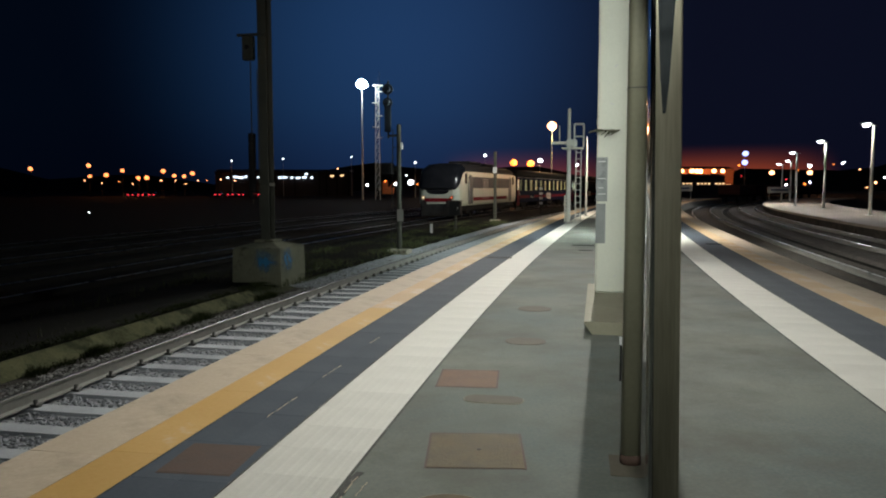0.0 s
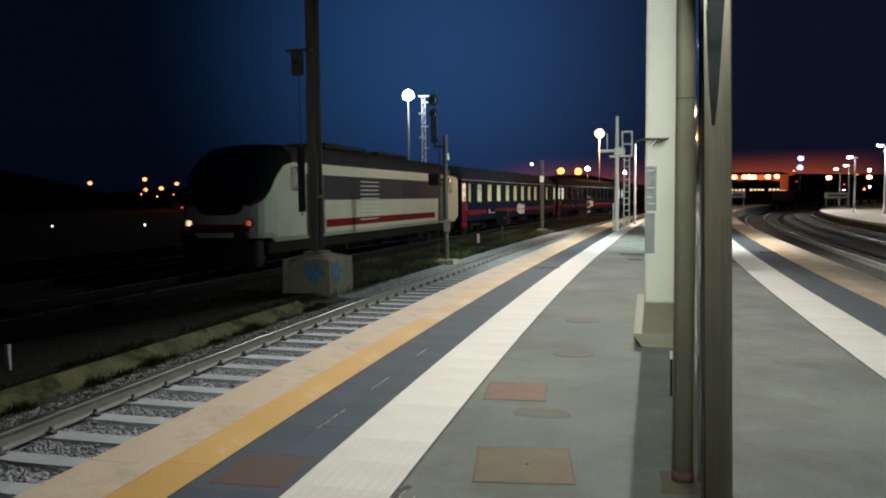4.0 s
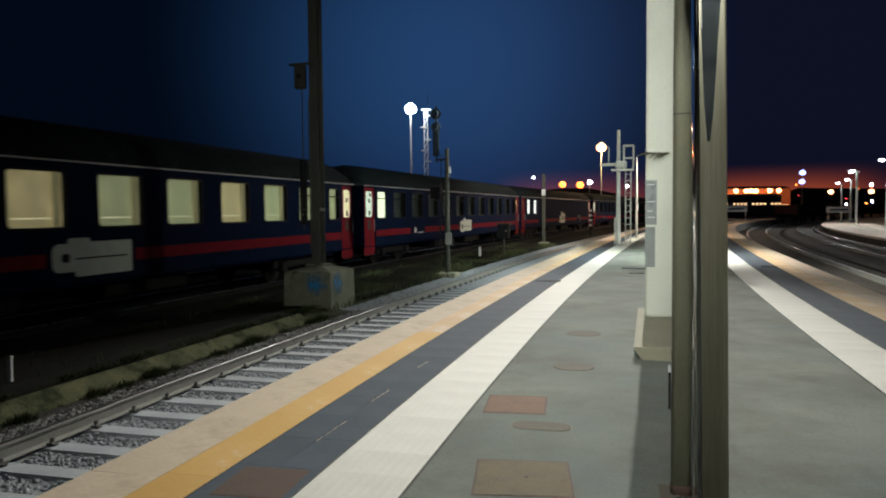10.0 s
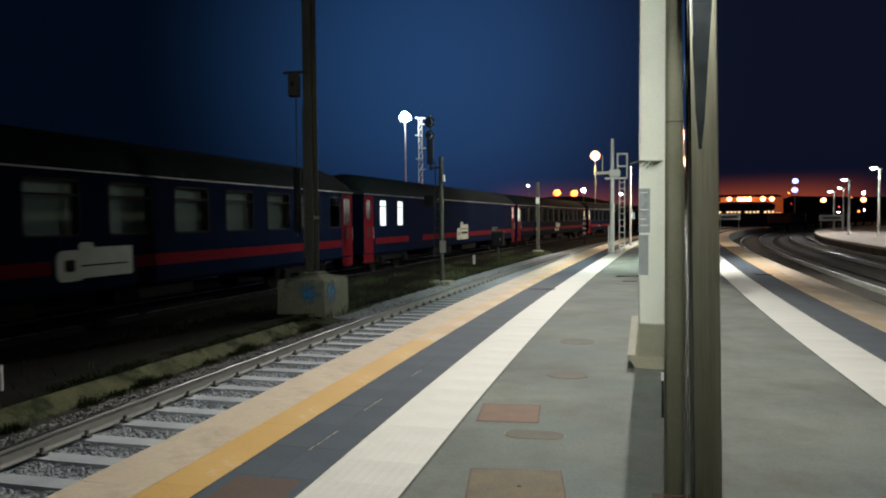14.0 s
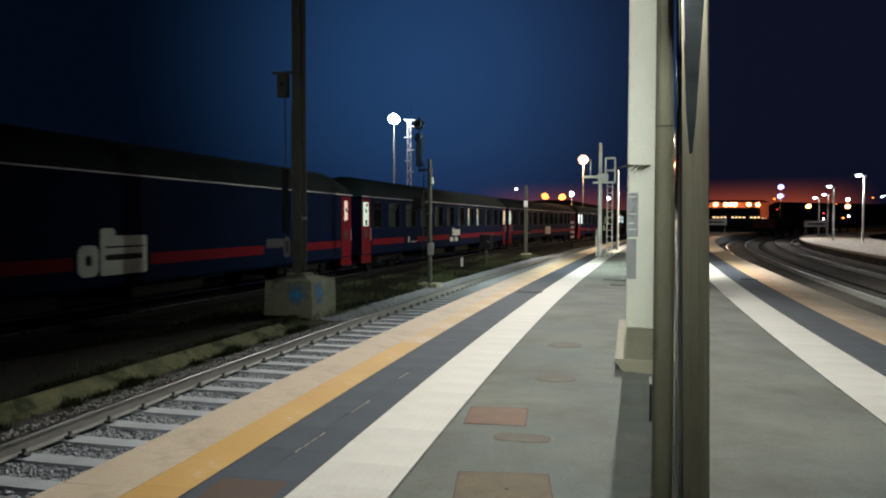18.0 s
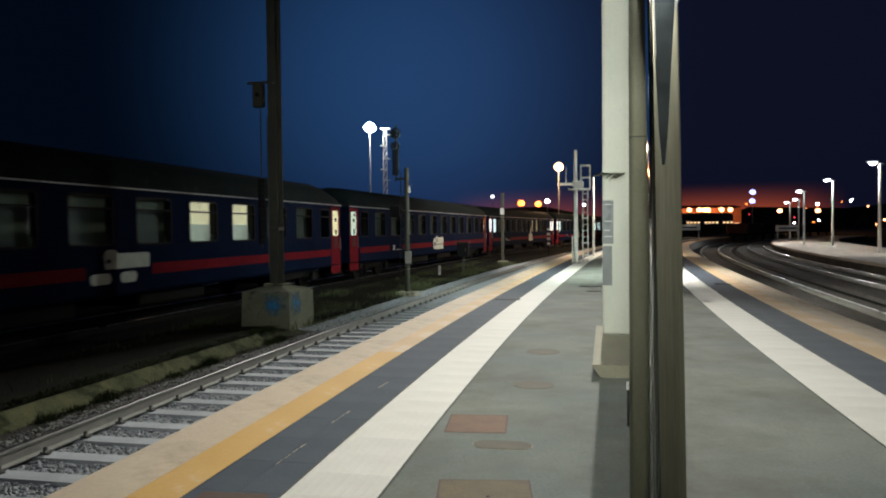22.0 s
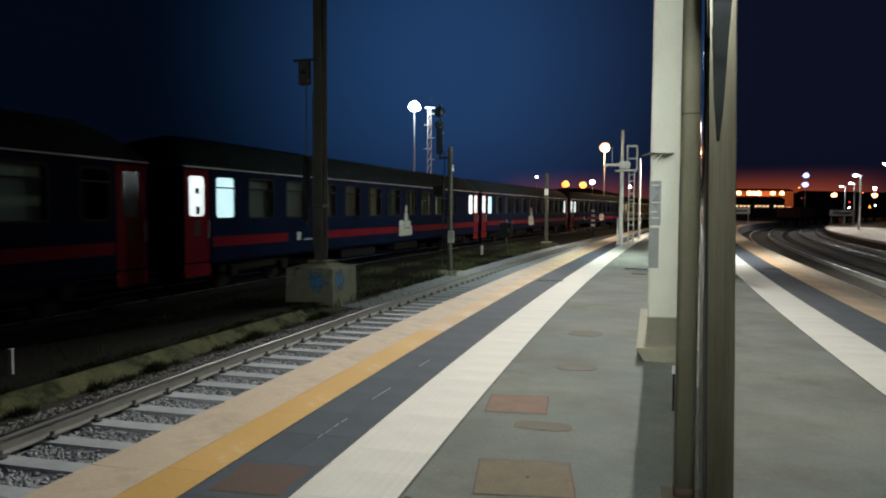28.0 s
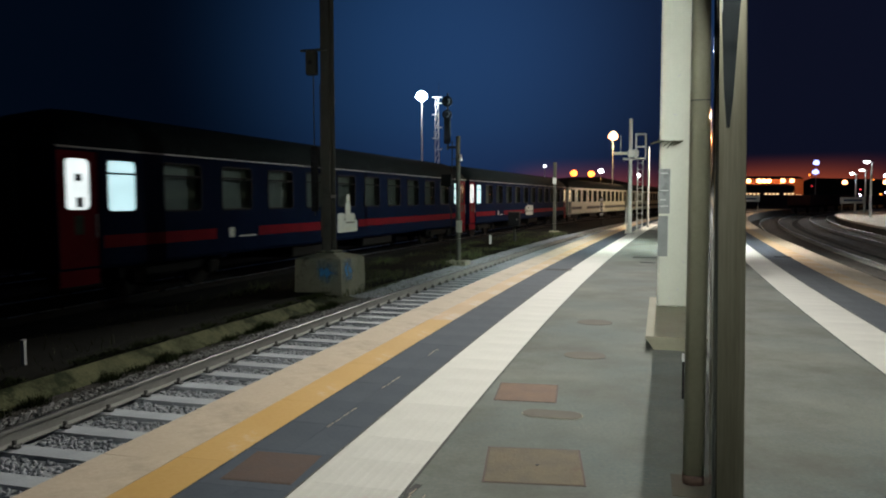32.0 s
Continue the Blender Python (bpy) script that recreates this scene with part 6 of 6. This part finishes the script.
    part("stripe", bx(B(), (X, -5.95, 1.17), (X + 0.012, 5.4, 1.43)), "red", c, "red waistband stripe")
    for y in (-7.92, 7.92):
        cw = part("cab_window", flat_pane(1.475, y - 0.24, y + 0.24, 2.38, 3.04, 0.08, 0.02), "dark_glass", c, "dark cab side window")
        part("window_frame", ring_frame(1.465, y - 0.24, y + 0.24, 2.38, 3.04, 0.08, 0.03, 0.014), "frame", cw)
        for k in range(5) if y > 0 else ():
            part("rib", bx(B(), (X, -5.95, 1.50 + 0.115 * k), (X + 0.012, 6.0, 1.53 + 0.115 * k), bevel=0.003), "white_liv", c, "shallow rib along the side")
        d = part("door", bx(B(), (1.470, y * 0.85 - 0.33, 1.0), (1.480, y * 0.85 + 0.33, 2.98), bevel=0.004), "grey_liv", c, "cab door")
        part("hand_rail", cy(B(), (1.50, y * 0.85 - 0.38, 1.1), (1.50, y * 0.85 - 0.38, 2.6), 0.014, None, 8), "gutter", d)
    vent = part("vent_frame", bx(B(), (X + 0.004, -3.30, 2.10), (X + 0.009, -1.42, 2.84)), "band_liv", c, "tall louvred vent")
    for k in range(10):
        part("louvre", bx(B(), (X, -3.22, 1.33 + 0.15 * k), (X + 0.03, -1.50, 1.36 + 0.15 * k), bevel=0.006), "galv", vent, "bright steel louvre")
    for y0, y1 in ((1.2, 3.4),):
        g = part("grille", bx(B(), (X + 0.004, y0, 2.10), (X + 0.010, y1, 2.82)), "band_liv", c, "louvred grille")
        for k in range(6):
            z = 2.14 + k * 0.115
            part("louvre", bx(B(), (X, y0 + 0.04, z), (X + 0.03, y1 - 0.04, z + 0.035), bevel=0.006), "frame", g)
    part("underframe", bx(B(), (-1.25, -9.2, 0.5), (1.25, 9.2, 0.95), bevel=0.05), "bogie", c)
    part("snowplough", bx(B(), (-1.2, -9.75, 0.18), (1.2, -9.3, 0.95), bevel=0.06), "black", c)
    for y in (-5.2, 5.2):
        bogie(c, y)
    part("roof_equipment", bx(bx(bx(B(), (-0.8, -4.5, 3.84), (0.8, -1.0, 4.02), bevel=0.05), (-0.7, 0.5, 3.84), (0.7, 3.8, 4.0), bevel=0.05), (-0.5, -0.6, 3.84), (0.5, 0.1, 3.98), bevel=0.04), "black", c)
    TRAIN.append((c, -9.85))


locomotive()
coach(1, "dark blue coach with red stripe and all windows lit", "all", "lit_yellow", "lit_yellow", None, None, (), (1,))
coach(2, "unlit dark blue coach with one lit end window", "none", "lit_green", "frosted", "lit_pale", None, (), (2,))
coach(3, "nearly windowless dark blue coach with two bright windows", "none", "frosted", "lit_pink", None, None, (), (3, 7), True)
coach(4, "dark blue coach with two lit compartments", "none", "lit_green", "lit_yellow", None, None, (6, 7), (4,))
coach(5, "unlit dark blue coach with a red stripe", "none", "lit_green", "frosted", None, None, (), (5,))
coach(6, "dark blue coach with lit doors and end windows", "none", "lit_white", "lit_white", "lit_cyan", "lit_white", (7, 8), (6,), shift=-0.8, faint=True)
coach(7, "dark blue coach with bright lit end windows", "none", "lit_white", "frosted", "lit_cyan", "lit_cyan", (), (8,))
coach(8, "dark blue coach with lit front doors", "none", "lit_white", "lit_yellow", "lit_cyan", None, (), (5,))
coach(9, "pale older coach at the end of the train", "none", "lit_yellow", "frosted", None, None, (0, 2, 5), (1,), False, "white_liv")
coach(10, "pale older coach trailing the train", "none", "frosted", "frosted", None, None, (3, 6), (2,), False, "white_liv")

# ---------------------------------------------------------------- grass, stones, sleepers and pavers
def stuff(name, label, category, verts, faces, mat):
    me = bpy.data.meshes.new(name)
    me.from_pydata(verts, [], faces)
    me.materials.append(M[mat])
    return tagged(new(name, me), label, category, kind="stuff")


rng = np.random.default_rng(3)
verts, faces = [], []
for _ in range(11000):
    s, o = rng.uniform(13.5, 46), rng.uniform(-9.3, -6.5)
    if rng.random() < 0.06:
        s, o = rng.uniform(1, 15), rng.uniform(-9.2, -7.1)
    if 14.9 < s < 16.6 and -8.0 < o < -6.7:
        continue
    p = at(s, o, -0.66)
    tuft = math.sin(s * 1.7) + math.sin(s * 0.63 + o * 2.1) + math.sin(o * 3.3)
    if tuft < rng.uniform(-1.5, 1.2):
        continue
    h, a = rng.uniform(0.04, 0.16) + 0.05 * max(tuft, 0), rng.uniform(0, 6.28)
    dx, dy = 0.010 * math.cos(a), 0.010 * math.sin(a)
    lx, ly = rng.normal(0, 0.05, 2)
    n = len(verts)
    verts += [(p.x - dx, p.y - dy, p.z), (p.x + dx, p.y + dy, p.z), (p.x + lx, p.y + ly, p.z + h)]
    faces.append((n, n + 1, n + 2))
stuff("grass", "sparse rough grass between the tracks", "grass", verts, faces, "grass")

verts, faces = [], []
for _ in range(24000):
    s = rng.uniform(2, 14.6)
    on_top = rng.random() < 0.40
    o = rng.uniform(-6.95, -6.72) if on_top else -6.50 + abs(rng.normal(0, 0.09))
    tuft = math.sin(s * 5.1) + math.sin(s * 2.3 + 1.0) + math.sin(s * 11.7)
    if tuft < rng.uniform(-1.6, 1.6):
        continue
    p = at(s, o, -0.53 if on_top else -0.80)
    h, a = (rng.uniform(0.02, 0.07) if on_top else rng.uniform(0.05, 0.13) + 0.04 * max(tuft, 0)), rng.uniform(0, 6.28)
    dx, dy = 0.008 * math.cos(a), 0.008 * math.sin(a)
    lx, ly = rng.normal(0, 0.05, 2)
    n = len(verts)
    verts += [(p.x - dx, p.y - dy, p.z), (p.x + dx, p.y + dy, p.z), (p.x + lx, p.y + ly, p.z + h)]
    faces.append((n, n + 1, n + 2))
stuff("weeds", "dark ragged weeds along the foot of the kerb", "weeds", verts, faces, "weed")

ICO = [(0, 0, -1), (0.72, -0.53, -0.45), (-0.28, -0.85, -0.45), (-0.89, 0, -0.45), (-0.28, 0.85, -0.45), (0.72, 0.53, -0.45), (0.28, -0.85, 0.45), (-0.72, -0.53, 0.45), (-0.72, 0.53, 0.45), (0.28, 0.85, 0.45), (0.89, 0, 0.45), (0, 0, 1)]
ICO_F = [(0, 1, 2), (1, 0, 5), (0, 2, 3), (0, 3, 4), (0, 4, 5), (1, 5, 10), (2, 1, 6), (3, 2, 7), (4, 3, 8), (5, 4, 9), (1, 10, 6), (2, 6, 7), (3, 7, 8), (4, 8, 9), (5, 9, 10), (6, 10, 11), (7, 6, 11), (8, 7, 11), (9, 8, 11), (10, 9, 11)]
ico = np.array(ICO)


def stones(name, label, count, s0, s1, o0, o1, z, big, mat, skip=None, power=1.6):
    vv, ff = [], []
    for _ in range(count):
        s = s0 + (s1 - s0) * rng.random() ** power
        o = rng.uniform(o0, o1)
        if skip and skip(s, o):
            continue
        p = at(s, o, z + rng.uniform(-0.02, 0.012))
        v = ico * (big * rng.uniform(0.6, 1.25, 3)) * (1 + rng.uniform(-0.25, 0.25, (12, 1)))
        a = rng.uniform(0, 6.28)
        v = v @ np.array([[math.cos(a), -math.sin(a), 0], [math.sin(a), math.cos(a), 0], [0, 0, 0.8]])
        n = len(vv)
        vv += [(x + p.x, y + p.y, zz + p.z) for x, y, zz in v.tolist()]
        ff += [(a_ + n, b_ + n, c_ + n) for a_, b_, c_ in ICO_F]
    return stuff(name, label, "gravel", vv, ff, mat)


T1 = L_EDGE - 1.675
PITCH, FIRST = 0.588, 5.86
on_rail = lambda s, o: abs(abs(o - T1) - 0.7525) < 0.10 or (abs(((s - FIRST + PITCH / 2) % PITCH) - PITCH / 2) < 0.125 and abs(o - T1) < 1.25 and rng.random() < 0.93)
M["stone"] = surface("grey_ballast_stone", (0.21, 0.224, 0.238), (0.39, 0.41, 0.435), 0.9, coarse=9, fine=40, bump=0.3, spots=(0.11, 0.108, 0.104), spot_at=0.60, spot_scale=9)
stones("ballast_stones", "loose grey ballast stones between concrete sleepers", 36000, 2.0, 44, T1 - 0.9, L_EDGE - 0.35, SLEEPER - 0.032, 0.029, "stone", on_rail)
M["dark_stone"] = surface("dark_spotted_ballast_stone", (0.13, 0.13, 0.125), (0.40, 0.40, 0.385), 0.9, coarse=9, fine=40, bump=0.3, spots=(0.03, 0.028, 0.024), spot_at=0.5, spot_scale=9)
stones("cess_stones", "dark-spotted stones beyond the outer rail", 13000, 2.0, 44, T1 - 1.5, T1 - 0.9, SLEEPER - 0.016, 0.026, "dark_stone")
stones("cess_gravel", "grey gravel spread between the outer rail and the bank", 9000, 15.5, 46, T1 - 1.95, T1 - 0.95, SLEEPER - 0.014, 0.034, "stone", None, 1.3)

SLEEPER_MESH = mesh_of("sleeper", prism(B(), [(-0.13, -0.12), (0.13, -0.12), (0.105, 0.0), (-0.105, 0.0)], -1.2, 1.2), "sleeper")
bm = B()
bx(bm, (-0.05, -0.030, 0.0), (0.05, 0.030, 0.028), bevel=0.006)
cy(bm, (0.0, 0, 0.02), (0.0, 0, 0.075), 0.024, 0.02, 6)
cy(bm, (-0.03, -0.05, 0.03), (-0.03, 0.05, 0.03), 0.013, None, 6)
CLIP_MESH = mesh_of("rail_clip", bm, "clip")
for k in range(-8, 68):
    s = FIRST + PITCH * k
    sl = part("sleeper", SLEEPER_MESH, "sleeper", track_left, m=stand(s, T1, SLEEPER + 0.002) @ Matrix.Rotation(radians(90), 4, "Z"))
    for side in (-0.7525, 0.7525):
        for d in (-0.115, 0.115):
            part("rail_clip", CLIP_MESH, "clip", sl, m=Matrix.Translation((0.0, -(side + d), 0.0)) @ Matrix.Rotation(radians(90), 4, "Z"))


def pavers(name, mat, o0, o1, length, z, joint=0.006, ridges=0, s0=NEAR0, s1=NEAR1, bev=0.003, wave=0.0):
    w = (o1 - o0) / 2 - joint / 2
    n = int(round((s1 - s0) / length))
    h = (s1 - s0) / n / 2 - joint / 2
    bm = bx(B(), (-w, -h, -0.05), (w, h, 0.0), bevel=bev)
    for k in range(ridges):
        x = -w + 2 * w * (k + 0.5) / ridges
        prism(bm, [(x - 0.016, -0.001), (x + 0.016, -0.001), (x + 0.010, 0.0008), (x - 0.010, 0.0008)], -h, h)
    me = mesh_of(name, bm, mat)
    om = (o0 + o1) / 2
    for k in range(n):
        s = s0 + (k + 0.5) * (s1 - s0) / n
        part(name, me, mat, platform, m=stand(s, om, z + wave * math.sin(k * 2.4)) @ Matrix.Diagonal((1, (at(s + h, om) - at(s - h, om)).length / (2 * h), 1, 1)))


pavers("coping_stone", "coping", L_EDGE, L_YEL, 2.56, 0.0, 0.0015, bev=0.0008)
pavers("yellow_paver", "yellow", L_YEL, L_SLATE, 1.28, 0.0, 0.0015, s1=8.88, bev=0.0008)
pavers("yellow_paver", "worn_yellow", L_YEL, L_SLATE, 1.28, 0.0, 0.0015, s0=8.88, bev=0.0008)
L_MID, R_MID = (L_SLATE + L_TAC) / 2, (R_TAC + R_SLATE) / 2
pavers("slate_tile", "slate", L_SLATE, L_MID, 0.56, 0.0, 0.0016, bev=0.0008, wave=0.0004)
pavers("slate_tile", "slate", L_MID, L_TAC, 0.56, 0.0, 0.0016, bev=0.0008, wave=0.0004)
pavers("tactile_tile", "tactile", L_TAC, L_ASP, 0.40, 0.0, 0.0005, 9, bev=0.0002)
pavers("tactile_tile", "tactile", R_ASP, R_TAC, 0.40, 0.0, 0.0005, 9, bev=0.0002)
pavers("slate_tile", "slate", R_TAC, R_MID, 0.64, 0.0, 0.0016, bev=0.0008)
pavers("slate_tile", "slate", R_MID, R_SLATE, 0.64, 0.0, 0.0016, bev=0.0008)
pavers("yellow_paver", "worn_yellow", R_SLATE, R_YEL, 1.28, 0.0, 0.0015, bev=0.0008)
pavers("coping_stone", "coping", R_YEL, R_EDGE, 2.56, 0.0, 0.0015, bev=0.0008)


def motions():
    for ob, behind in TRAIN:
        rows = []
        for t in range(33):
            s = LEAD[t] + behind
            a, b = yard_at(s - 8.5, TRAIN_O, RAIL), yard_at(s + 8.5, TRAIN_O, RAIL)
            d = b - a
            rows.append((t, Matrix.Translation((a + b) / 2) @ Matrix.Rotation(-math.atan2(d.x, d.y), 4, "Z")))
        walk(ob, rows)


motions()
